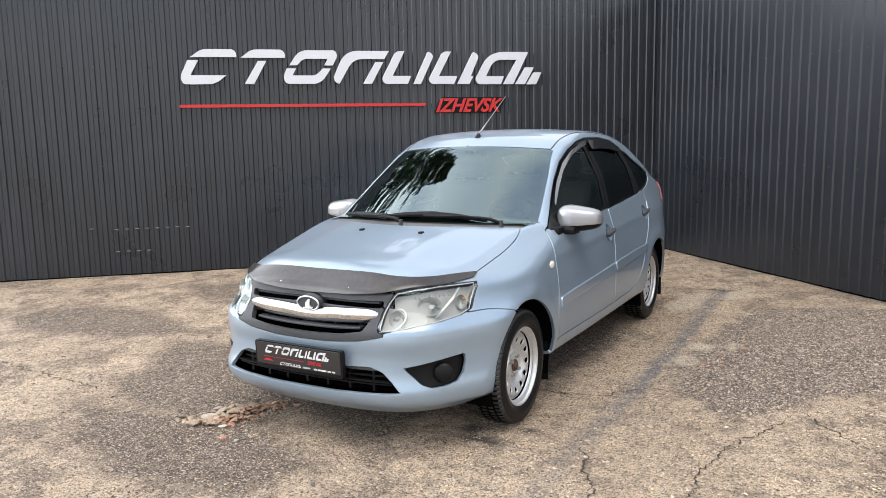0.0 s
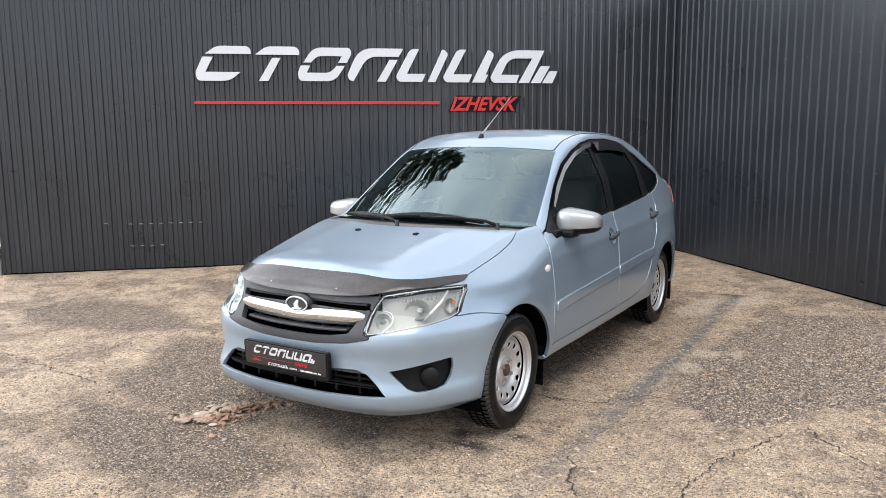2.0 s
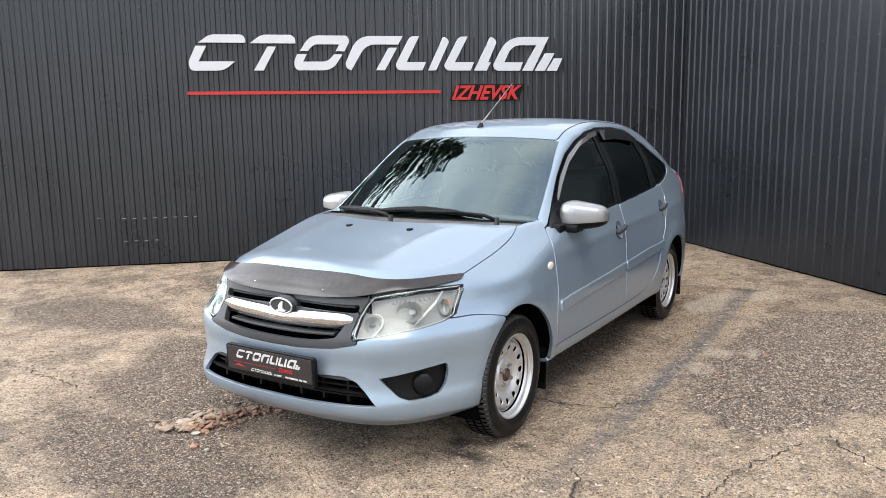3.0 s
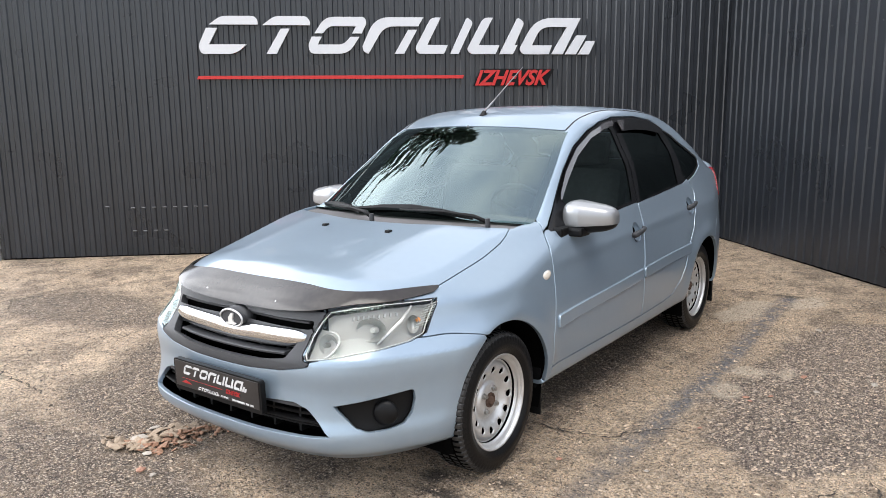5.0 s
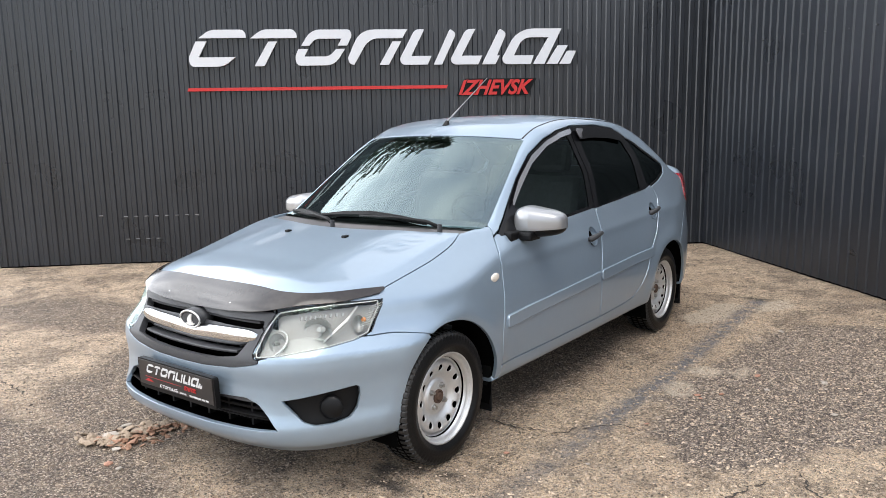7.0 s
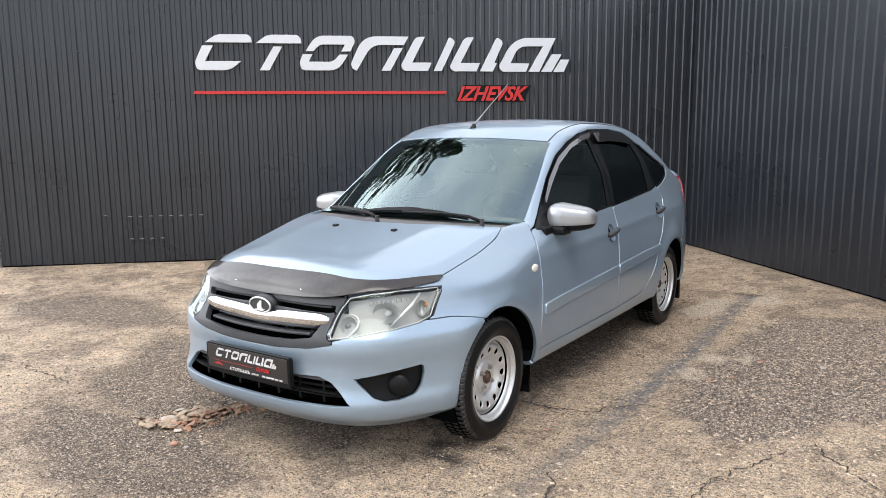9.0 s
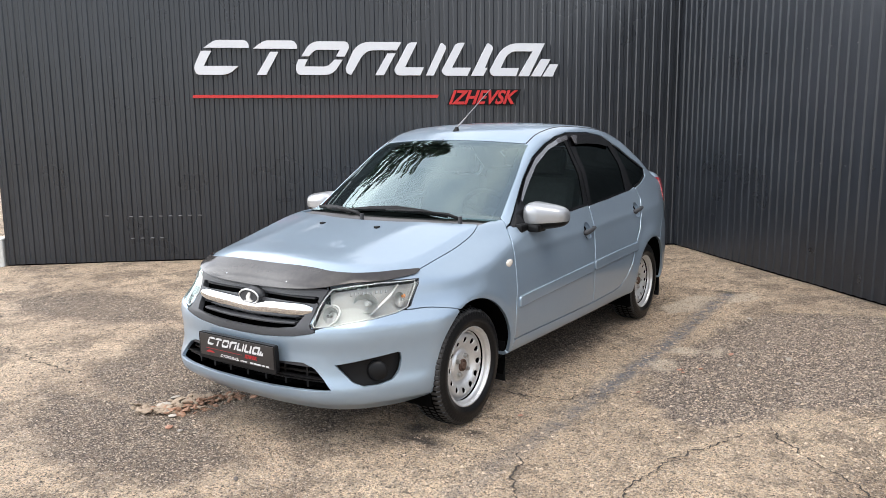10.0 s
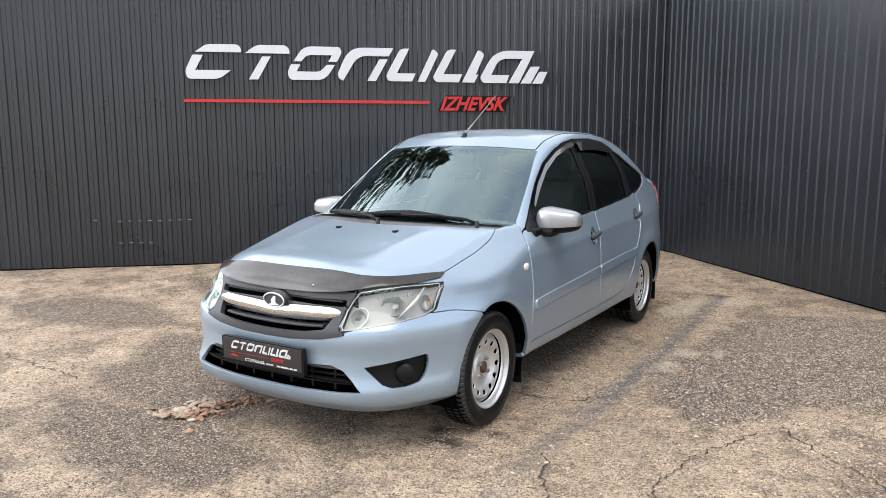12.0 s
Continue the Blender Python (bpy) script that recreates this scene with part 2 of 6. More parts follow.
def thing(name, label, category, group="", at=None, kind=""):
    ob = new(name)
    ob.matrix_world = at or Matrix()
    return tagged(ob, label, category, group, kind)


def box(bm, lo, hi, bevel=0.0, turn=None):
    """A bevelled box between two corners."""
    lo, hi = Vector(lo), Vector(hi)
    made = bmesh.ops.create_cube(bm, size=1.0, matrix=Matrix.Translation((lo + hi) / 2) @ Matrix.Diagonal((*(hi - lo), 1)))
    vs = made["verts"]
    if bevel:
        es = list({e for v in vs for e in v.link_edges})
        got = bmesh.ops.bevel(bm, geom=es, offset=bevel, segments=2, profile=0.6, affect="EDGES")
        vs = list({v for f in got["faces"] for v in f.verts} | {v for v in vs if v.is_valid})
    if turn:
        bmesh.ops.transform(bm, matrix=turn, verts=vs)
    return vs


def rod(bm, a, b, r, r2=None, sides=10):
    a, b = Vector(a), Vector(b)
    m = Matrix.Translation((a + b) / 2) @ (b - a).to_track_quat("Z", "Y").to_matrix().to_4x4()
    bmesh.ops.create_cone(bm, cap_ends=True, segments=sides, radius1=r, radius2=r if r2 is None else r2, depth=(b - a).length, matrix=m)


def tube(points, r, sides=8, closed=False):
    """Vertices and faces of a tube along points; r is a number or a list."""
    pts = [Vector(p) for p in points]
    verts, faces, count = [], [], len(pts)
    for i, p in enumerate(pts):
        ahead = (pts[(i + 1) % count] if closed or i < count - 1 else p) - (pts[i - 1] if closed or i else p)
        side = ahead.cross(Vector((0, 0, 1)))
        side = side.normalized() if side.length > 1e-5 else Vector((1, 0, 0))
        up = side.cross(ahead).normalized()
        rad = r[i] if isinstance(r, (list, tuple)) else r
        verts += [p + rad * (math.cos(a) * side + math.sin(a) * up) for a in (2 * math.pi * k / sides for k in range(sides))]
    for i in range(count if closed else count - 1):
        j = (i + 1) % count
        faces += [(i * sides + k, i * sides + (k + 1) % sides, j * sides + (k + 1) % sides, j * sides + k) for k in range(sides)]
    if not closed:
        faces += [tuple(range(sides))[::-1], tuple(range((count - 1) * sides, count * sides))]
    return verts, faces


def fillet(points):
    """An outline from (x, y) or (x, y, radius) corners, with the corners rounded."""
    out, count = [], len(points)
    for i, p in enumerate(points):
        here = Vector(p[:2])
        if len(p) < 3:
            out.append(here)
            continue
        a, b = Vector(points[i - 1][:2]) - here, Vector(points[(i + 1) % count][:2]) - here
        reach = min(p[2], 0.48 * a.length, 0.48 * b.length)
        a, b = here + a.normalized() * reach, here + b.normalized() * reach
        out += [(1 - t) ** 2 * a + 2 * t * (1 - t) * here + t * t * b for t in (k / 6 for k in range(7))]
    return out


def slab(bm, outline, depth, m, bevel=0.0):
    """An outline in (x, z), made depth thick towards +y, and set by m."""
    front = [bm.verts.new(m @ Vector((p[0], 0, p[1]))) for p in outline]
    back = [bm.verts.new(m @ Vector((p[0], depth, p[1]))) for p in outline]
    count = len(outline)
    bm.faces.new(front)
    bm.faces.new(back[::-1])
    for i in range(count):
        bm.faces.new((front[i], back[i], back[(i + 1) % count], front[(i + 1) % count]))


def letters_mesh(text, height, shear, depth):
    """Text in the built-in font as a mesh in x and y, its left foot at nought."""
    c = bpy.data.curves.new("letters", "FONT")
    c.body, c.size, c.extrude, c.shear, c.offset = text, height * 1.38, depth, shear, 0.006 * height / 0.15
    ob = bpy.data.objects.new("letters", c)
    scene.collection.objects.link(ob)
    me = bpy.data.meshes.new_from_object(ob.evaluated_get(bpy.context.evaluated_depsgraph_get()))
    bpy.data.objects.remove(ob)
    bpy.data.curves.remove(c)
    return me


# ---- the setting: yard, sheet-metal walls ----
WALL_AT, WALL_TURN = Vector((-3.994, 1.014, 0)), 42.57
CORNER, RIGHT_TURN = 5.36, -44.6
WALL_LEFT, WALL_HIGH = -1.97, 3.06
along = Vector((math.cos(radians(WALL_TURN)), math.sin(radians(WALL_TURN)), 0))
corner = WALL_AT + along * CORNER
back_wall_m = Matrix.Translation(WALL_AT) @ pose(0, 0, 0, 0, 0, WALL_TURN)
right_wall_m = Matrix.Translation(corner) @ pose(0, 0, 0, 0, 0, RIGHT_TURN)


def ground_high(x, y):
    """The yard's height: flat round the car, rising a little to the walls."""
    off_back = (x - WALL_AT.x) * math.sin(radians(WALL_TURN)) - (y - WALL_AT.y) * math.cos(radians(WALL_TURN))
    off_right = -((x - corner.x) * math.sin(radians(RIGHT_TURN)) - (y - corner.y) * math.cos(radians(RIGHT_TURN)))
    near = np.minimum(off_back, -off_right)
    rise = 0.062 * (1 - step(near, 0.0, 2.0))
    return rise


def sheet_wall(name, m, x0, x1, pitch, first, label, deep, slant):
    """Ribbed sheet: crests and shallow troughs with sloping sides, standing 4 cm off the ground, on a backing wall."""
    bm = bmesh.new()
    xs = []
    k = math.floor((x0 - first) / pitch)
    while first + k * pitch < x1:
        c = first + k * pitch
        xs += [(c - slant, 0.0), (c + slant, deep), (c + 0.5 * pitch - slant, deep), (c + 0.5 * pitch + slant, 0.0)]
        k += 1
    xs = [(x0, 0.5 * deep)] + [p for p in xs if x0 < p[0] < x1] + [(x1, 0.5 * deep)]
    levels = [0.075, 1.2, 2.4, WALL_HIGH]
    rows = [[bm.verts.new((px, py, z)) for px, py in xs] for z in levels]
    for a, b in zip(rows, rows[1:]):
        for i in range(len(xs) - 1):
            bm.faces.new((a[i], a[i + 1], b[i + 1], b[i]))
    ob = part(name, bm, SHEET, None)
    ob.matrix_world = m
    tagged(ob, label, "wall", kind="structure")
    bm = bmesh.new()
    # near-black backing shows as shade where the sheet leaves gaps
    box(bm, (x0, 0.02, 0.02), (x1, 0.13, WALL_HIGH - 0.01))
    part("backing", bm, SHADE_BLACK, ob)
    return ob


def sheet_material():
    """Painted sheet with faint upright streaks, dust low down its length and a slightly uneven gloss."""
    m = material("graphite_sheet", (0.0165, 0.0190, 0.0236), rough=0.3, bumpy=0.008, bump_scale=5, spec=0.54)
    n, l = m.node_tree.nodes, m.node_tree.links
    b, coord, stretch = n["Principled BSDF"], n["Texture Coordinate"], n.new("ShaderNodeMapping")
    stretch.inputs["Scale"].default_value = (34.0, 34.0, 0.7)
    streak, cloud, both, tone, gloss = n.new("ShaderNodeTexNoise"), n.new("ShaderNodeTexNoise"), n.new("ShaderNodeMath"), n.new("ShaderNodeMapRange"), n.new("ShaderNodeMapRange")
    streak.inputs["Scale"].default_value, streak.inputs["Detail"].default_value = 1.0, 5
    cloud.inputs["Scale"].default_value, cloud.inputs["Detail"].default_value = 1.6, 5
    both.operation = "ADD"
    tone.inputs["From Min"].default_value, tone.inputs["From Max"].default_value = 0.6, 1.4
    tone.inputs["To Min"].default_value, tone.inputs["To Max"].default_value = 0.66, 1.36
    gloss.inputs["To Min"].default_value, gloss.inputs["To Max"].default_value = 0.22, 0.36
    value = n.new("ShaderNodeHueSaturation")
    value.inputs["Color"].default_value = b.inputs["Base Color"].default_value
    l.new(coord.outputs["Object"], stretch.inputs["Vector"])
    l.new(stretch.outputs["Vector"], streak.inputs["Vector"])
    l.new(coord.outputs["Object"], cloud.inputs["Vector"])
    l.new(streak.outputs["Fac"], both.inputs[0])
    l.new(cloud.outputs["Fac"], both.inputs[1])
    l.new(both.outputs[0], tone.inputs["Value"])
    l.new(cloud.outputs["Fac"], gloss.inputs["Value"])
    l.new(tone.outputs["Result"], value.inputs["Value"])
    l.new(value.outputs["Color"], b.inputs["Base Color"])
    l.new(gloss.outputs["Result"], b.inputs["Roughness"])
    return m


SHEET = sheet_material()
wall_back = sheet_wall("wall_back", back_wall_m, WALL_LEFT, CORNER + 0.02, 0.0996, 0.500, "graphite ribbed sheet-metal wall carrying a sign", 0.011, 0.0052)
wall_right = sheet_wall("wall_right", right_wall_m, -0.02, 7.0, 0.1134, 0.086, "graphite ribbed sheet-metal wall meeting the other at a corner", 0.012, 0.0055)


def fixings(wall, places, name, mat, size):
    """Screw heads or lips shaped for dents on a wall, each at (along, height)."""
    for x, z in places:
        bm = bmesh.new()
        if name == "screw":
            rod(bm, (x, 0.016, z), (x, -0.005, z), size, size * 0.8, sides=6)
        else:
            box(bm, (x - 0.019, -0.007, z - 0.006), (x + 0.019, 0.004, z + 0.005), 0.002, Matrix.Translation((0, 0, z)) @ pose(0, 0, 0, 35) @ Matrix.Translation((0, 0, -z)))
        part(name, bm, mat, wall)


SCREW_GREY = material("screw_grey", (0.11, 0.11, 0.115), rough=0.4, metal=0.6)
# lips for the wall's dents, paler to paint in their bright lower edge
fixings(wall_back, [(-0.709 + 0.0996 * k, 0.315) for k in range(4)] + [(-0.709 + 0.0996 * k, 0.545) for k in range(8)] + [(-0.95, 0.56)], "wall_dent", material("pale_dent_edge", (0.09, 0.095, 0.10), rough=0.4, vary=0.2, scale=40), 0.01)
fixings(wall_back, [(-1.09, 2.184), (-0.805, 2.184), (-0.583, 2.184), (-0.278, 2.182), (-1.03, 1.507), (-0.793, 1.196), (0.018, 1.185), (0.061, 1.504)], "screw", SCREW_GREY, 0.007)
fixings(wall_right, [(0.66 + 0.3 * k, 1.17 - 0.009 * k) for k in range(12)] + [(0.70 + 0.3 * k, 2.134 - 0.009 * k) for k in range(12)], "screw", SCREW_GREY, 0.007)
bm = bmesh.new()
box(bm, (WALL_LEFT - 0.34, -0.02, 0.0), (WALL_LEFT - 0.02, 0.2, 0.35), 0.015)
plinth = part("concrete_block", bm, CONCRETE)
plinth.matrix_world = back_wall_m
tagged(plinth, "pale weathered concrete block beside the end of the wall", "concrete block")


def ground_material():
    m = bpy.data.materials.new("worn_asphalt")
    m.use_nodes = True
    n, l = m.node_tree.nodes, m.node_tree.links
    b = n["Principled BSDF"]
    b.inputs["Roughness"].default_value = 0.85
    coord = n.new("ShaderNodeTexCoord")

    def noise_at(scale, detail=5.0, rough=0.6):
        t = n.new("ShaderNodeTexNoise")
        t.inputs["Scale"].default_value, t.inputs["Detail"].default_value, t.inputs["Roughness"].default_value = scale, detail, rough
        l.new(coord.outputs["Object"], t.inputs["Vector"])
        return t.outputs["Fac"]

    def ramp(src, a, b_, ca=(0, 0, 0), cb=(1, 1, 1)):
        r = n.new("ShaderNodeValToRGB")
        r.color_ramp.elements[0].position, r.color_ramp.elements[1].position = a, b_
        r.color_ramp.elements[0].color, r.color_ramp.elements[1].color = (*ca, 1), (*cb, 1)
        l.new(src, r.inputs["Fac"])
        return r.outputs["Color"]

    def mix(fac, a, b_, how="MIX"):
        x = n.new("ShaderNodeMixRGB")
        x.blend_type = how
        for sock, v in ((x.inputs["Fac"], fac), (x.inputs["Color1"], a), (x.inputs["Color2"], b_)):
            if isinstance(v, (int, float)):
                sock.default_value = v
            elif isinstance(v, tuple):
                sock.default_value = (*v, 1)
            else:
                l.new(v, sock)
        return x.outputs["Color"]

    def math_(op, a, b_):
        x = n.new("ShaderNodeMath")
        x.operation = op
        for sock, v in zip(x.inputs, (a, b_)):
            if isinstance(v, (int, float)):
                sock.default_value = v
            else:
                l.new(v, sock)
        return x.outputs[0]

    def laid(name):
        a = n.new("ShaderNodeAttribute")
        a.attribute_name = name
        return a.outputs["Fac"]

    def ragged(name, reach, scale, soft):
        """One inside a patch, nought outside, with a torn edge; the patch is laid as metres from its outline."""
        torn = math_("ADD", laid(name), math_("MULTIPLY", math_("SUBTRACT", noise_at(scale, 12, 0.78), 0.5), reach))
        return ramp(math_("ADD", math_("MULTIPLY", torn, -1.0 / soft), 0.5), 0.0, 1.0)

    coarse, soil_shade, smooth = ragged("tar", 0.55, 5.0, 0.07), ragged("soil_shade", 0.55, 5.0, 0.16), ragged("smooth", 0.22, 9.0, 0.05)
    sand = mix(ramp(noise_at(1.3, 4), 0.3, 0.7), (0.52, 0.368, 0.238), (0.86, 0.652, 0.446))
    sand = mix(ramp(noise_at(6, 11, 0.85), 0.41, 0.52), mix(0.68, sand, (0.09, 0.065, 0.045)), sand)
    # earth is kept dark so the ground under the car reads as shaded
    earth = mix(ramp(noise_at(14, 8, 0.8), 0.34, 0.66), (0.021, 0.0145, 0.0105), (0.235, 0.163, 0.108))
    tar = mix(ramp(noise_at(20, 8, 0.8), 0.35, 0.65), (0.042, 0.031, 0.027), (0.22, 0.166, 0.138))
    dark = math_("MAXIMUM", coarse, soil_shade)
    blot = math_("MULTIPLY", ramp(noise_at(2.3, 13, 0.74), 0.515, 0.555), 0.7)
    bare = ragged("bare", 0.5, 5.0, 0.08)
    base = mix(math_("MULTIPLY", math_("MAXIMUM", soil_shade, blot), math_("SUBTRACT", 1.0, bare)), sand, earth)
    base = mix(coarse, base, tar)
    plain = mix(ramp(noise_at(30, 6, 0.7), 0.3, 0.7), (0.46, 0.375, 0.285), (0.70, 0.59, 0.46))

    def stones(scale, low, high, thick, stretch):
        v = n.new("ShaderNodeTexVoronoi")
        v.inputs["Scale"].default_value = scale
        v.inputs["Randomness"].default_value = 1.0
        warp, jig, squeeze, shape = n.new("ShaderNodeVectorMath"), n.new("ShaderNodeTexNoise"), n.new("ShaderNodeVectorMath"), n.new("ShaderNodeVectorMath")
        warp.operation, squeeze.operation, shape.operation = "ADD", "SCALE", "MULTIPLY"
        jig.inputs["Scale"].default_value = scale * 0.5
        squeeze.inputs["Scale"].default_value = 1.2 / scale
        shape.inputs[1].default_value = stretch
        l.new(coord.outputs["Object"], jig.inputs["Vector"])
        l.new(jig.outputs["Color"], squeeze.inputs[0])
        l.new(coord.outputs["Object"], shape.inputs[0])
        l.new(shape.outputs[0], warp.inputs[0])
        l.new(squeeze.outputs[0], warp.inputs[1])
        l.new(warp.outputs[0], v.inputs["Vector"])
        pick = n.new("ShaderNodeSeparateColor")
        l.new(v.outputs["Color"], pick.inputs[0])
        near = ramp(v.outputs["Distance"], thick, thick + 0.12, (1, 1, 1), (0, 0, 0))
        return math_("MULTIPLY", ramp(pick.outputs[0], low, high), near), pick.outputs[1], v.outputs["Distance"]

    big, tone, deep = stones(58, 0.5, 0.53, 0.40, (1.0, 0.75, 1.0))
    small, tone2, deep2 = stones(105, 0.36, 0.39, 0.42, (0.85, 1.0, 1.0))
    grit, tone3, _ = stones(210, 0.36, 0.40, 0.42, (1.0, 1.0, 1.0))
    base = mix(math_("MULTIPLY", grit, 0.75), base, ramp(tone3, 0.0, 1.0, (0.035, 0.025, 0.019), (0.68, 0.54, 0.41)))
    base = mix(math_("MULTIPLY", small, 0.85), base, ramp(tone2, 0.0, 1.0, (0.05, 0.036, 0.028), (0.74, 0.60, 0.46)))
    few = math_("ADD", math_("MULTIPLY", coarse, 0.95), math_("MULTIPLY", ramp(noise_at(4, 5), 0.48, 0.62), 0.5))
    base = mix(math_("MINIMUM", math_("MULTIPLY", big, few), 1.0), base, ramp(tone, 0.0, 1.0, (0.07, 0.053, 0.045), (0.62, 0.51, 0.41)))
    pits = ramp(noise_at(60, 8, 0.88), 0.41, 0.47, (0.07, 0.06, 0.055), (1, 1, 1))
    base = mix(1.0, base, pits, "MULTIPLY")
    # hairline fissures and flaked hollows
    flakes = ramp(noise_at(17, 12, 0.8), 0.375, 0.425, (0.14, 0.115, 0.10), (1, 1, 1))
    base = mix(0.9, base, flakes, "MULTIPLY")
    base = mix(math_("MULTIPLY", smooth, 0.88), base, plain)
    line = math_("MULTIPLY", laid("old_line"), ramp(noise_at(11, 8, 0.75), 0.36, 0.52))
    shade = mix(ramp(noise_at(40, 6, 0.8), 0.35, 0.6), (0.055, 0.058, 0.065), (0.20, 0.203, 0.220))
    base = mix(math_("MULTIPLY", line, 0.9), base, shade)
    oil = n.new("ShaderNodeAttribute")
    oil.attribute_name = "oil"
    base = mix(math_("MULTIPLY", oil.outputs["Fac"], 0.85), base, (0.012, 0.010, 0.009))
    spots = math_("ADD", math_("MULTIPLY", big, 0.7), math_("MULTIPLY", small, 0.5))
    l.new(base, b.inputs["Base Color"])
    relief = n.new("ShaderNodeBump")
    relief.inputs["Strength"].default_value, relief.inputs["Distance"].default_value = 1.0, 0.018
    h = math_("ADD", math_("ADD", noise_at(70, 6, 0.7), math_("MULTIPLY", noise_at(17, 12, 0.8), 2.6)), math_("MULTIPLY", spots, 0.6))
    l.new(h, relief.inputs["Height"])
    l.new(relief.outputs["Normal"], b.inputs["Normal"])
    return m


def poly_sd(u, v, pts):
    """Signed distance from points to a polygon: below nought inside."""
    d, inside = np.full(np.shape(u), 1e9), np.zeros(np.shape(u), bool)
    for (ax, ay), (bx, by) in zip(pts, pts[1:] + pts[:1]):
        ex, ey, wx, wy = bx - ax, by - ay, u - ax, v - ay
        t = np.clip((wx * ex + wy * ey) / (ex * ex + ey * ey + 1e-12), 0, 1)
        d = np.minimum(d, (wx - ex * t) ** 2 + (wy - ey * t) ** 2)
        if ay != by:
            inside ^= ((ay > v) != (by > v)) & (u < ex * (v - ay) / ey + ax)
    return np.where(inside, -1, 1) * np.sqrt(d)


TAR_PATCHES = [
    [(1.22, 0.0), (1.36, -0.12), (1.34, -0.40), (1.48, -0.55), (1.63, -0.68), (1.85, -0.68), (1.97, -0.46), (2.1, -0.2), (2.5, 0.05), (4.0, 0.0), (4.0, 2.2), (2.4, 2.0), (1.6, 1.75), (1.38, 1.37), (1.35, 0.8)],
    [(2.45, -1.15), (3.4, -0.9), (3.4, -1.5), (2.7, -1.5)],
]
SOIL_SHADE_PATCHES = [
    # dark soil round the car, also painted as the shade beneath it
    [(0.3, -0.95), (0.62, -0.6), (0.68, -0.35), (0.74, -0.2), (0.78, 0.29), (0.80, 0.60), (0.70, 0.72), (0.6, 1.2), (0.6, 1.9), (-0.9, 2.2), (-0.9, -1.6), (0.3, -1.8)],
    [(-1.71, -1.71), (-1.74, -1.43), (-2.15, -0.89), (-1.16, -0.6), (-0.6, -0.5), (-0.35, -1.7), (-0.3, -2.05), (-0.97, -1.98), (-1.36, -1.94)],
    [(-4.09, -0.95), (-3.66, -0.41), (-3.07, -0.28), (-2.1, -0.6), (-2.5, -1.0), (-3.48, -1.22)],
    [(-1.5, -2.05), (-1.0, -1.95), (-0.3, -1.9), (0.2, -2.1), (0.1, -2.5), (-0.5, -2.6), (-1.1, -2.5)],
    [(-3.6, 0.5), (-2.4, 1.4), (-1.8, 1.1), (-2.9, 0.2)],
]
BARE_PATCHES = [
    [(0.9, -1.3), (0.86, -0.4), (0.98, 0.1), (1.0, 0.8), (0.82, 1.3), (0.8, 2.0), (1.2, 2.3), (1.35, 1.5), (1.3, 0.7), (1.25, 0.0), (1.4, -0.6), (1.6, -1.3)],
    [(0.72, -0.9), (1.02, -0.5), (1.05, 0.0), (1.12, 0.35), (1.2, -0.05), (1.34, -0.2), (1.34, -0.45), (1.62, -0.72), (1.9, -0.8), (2.2, -0.9), (2.2, -2.0), (0.9, -2.0)],
    [(0.85, 1.3), (1.0, 2.4), (1.6, 2.6), (1.3, 1.5), (1.2, 0.6), (1.08, 0.7)],
]
SMOOTH_PATCHES = [
    [(0.79, 1.63), (0.9, 2.14), (1.08, 2.13), (1.08, 1.66), (0.92, 1.46)],
    [(1.17, 2.26), (1.34, 2.43), (1.42, 2.19), (1.23, 1.93)],
    [(1.2, 0.17), (1.22, 0.31), (1.31, 0.31), (1.38, 0.15), (1.35, 0.06), (1.27, 0.08)],
    [(1.2, 0.51), (1.26, 0.65), (1.38, 0.61), (1.38, 0.49), (1.27, 0.45)],
    [(1.44, 0.62), (1.49, 0.74), (1.54, 0.66), (1.51, 0.53)],
]


OIL_SPOTS = [(0.72, -1.53, 0.10, 0.035), (0.86, -1.34, 0.06, 0.03), (0.62, -1.42, 0.05, 0.05), (1.12, 2.36, 0.09, 0.03), (1.9, -2.4, 0.05, 0.02)]


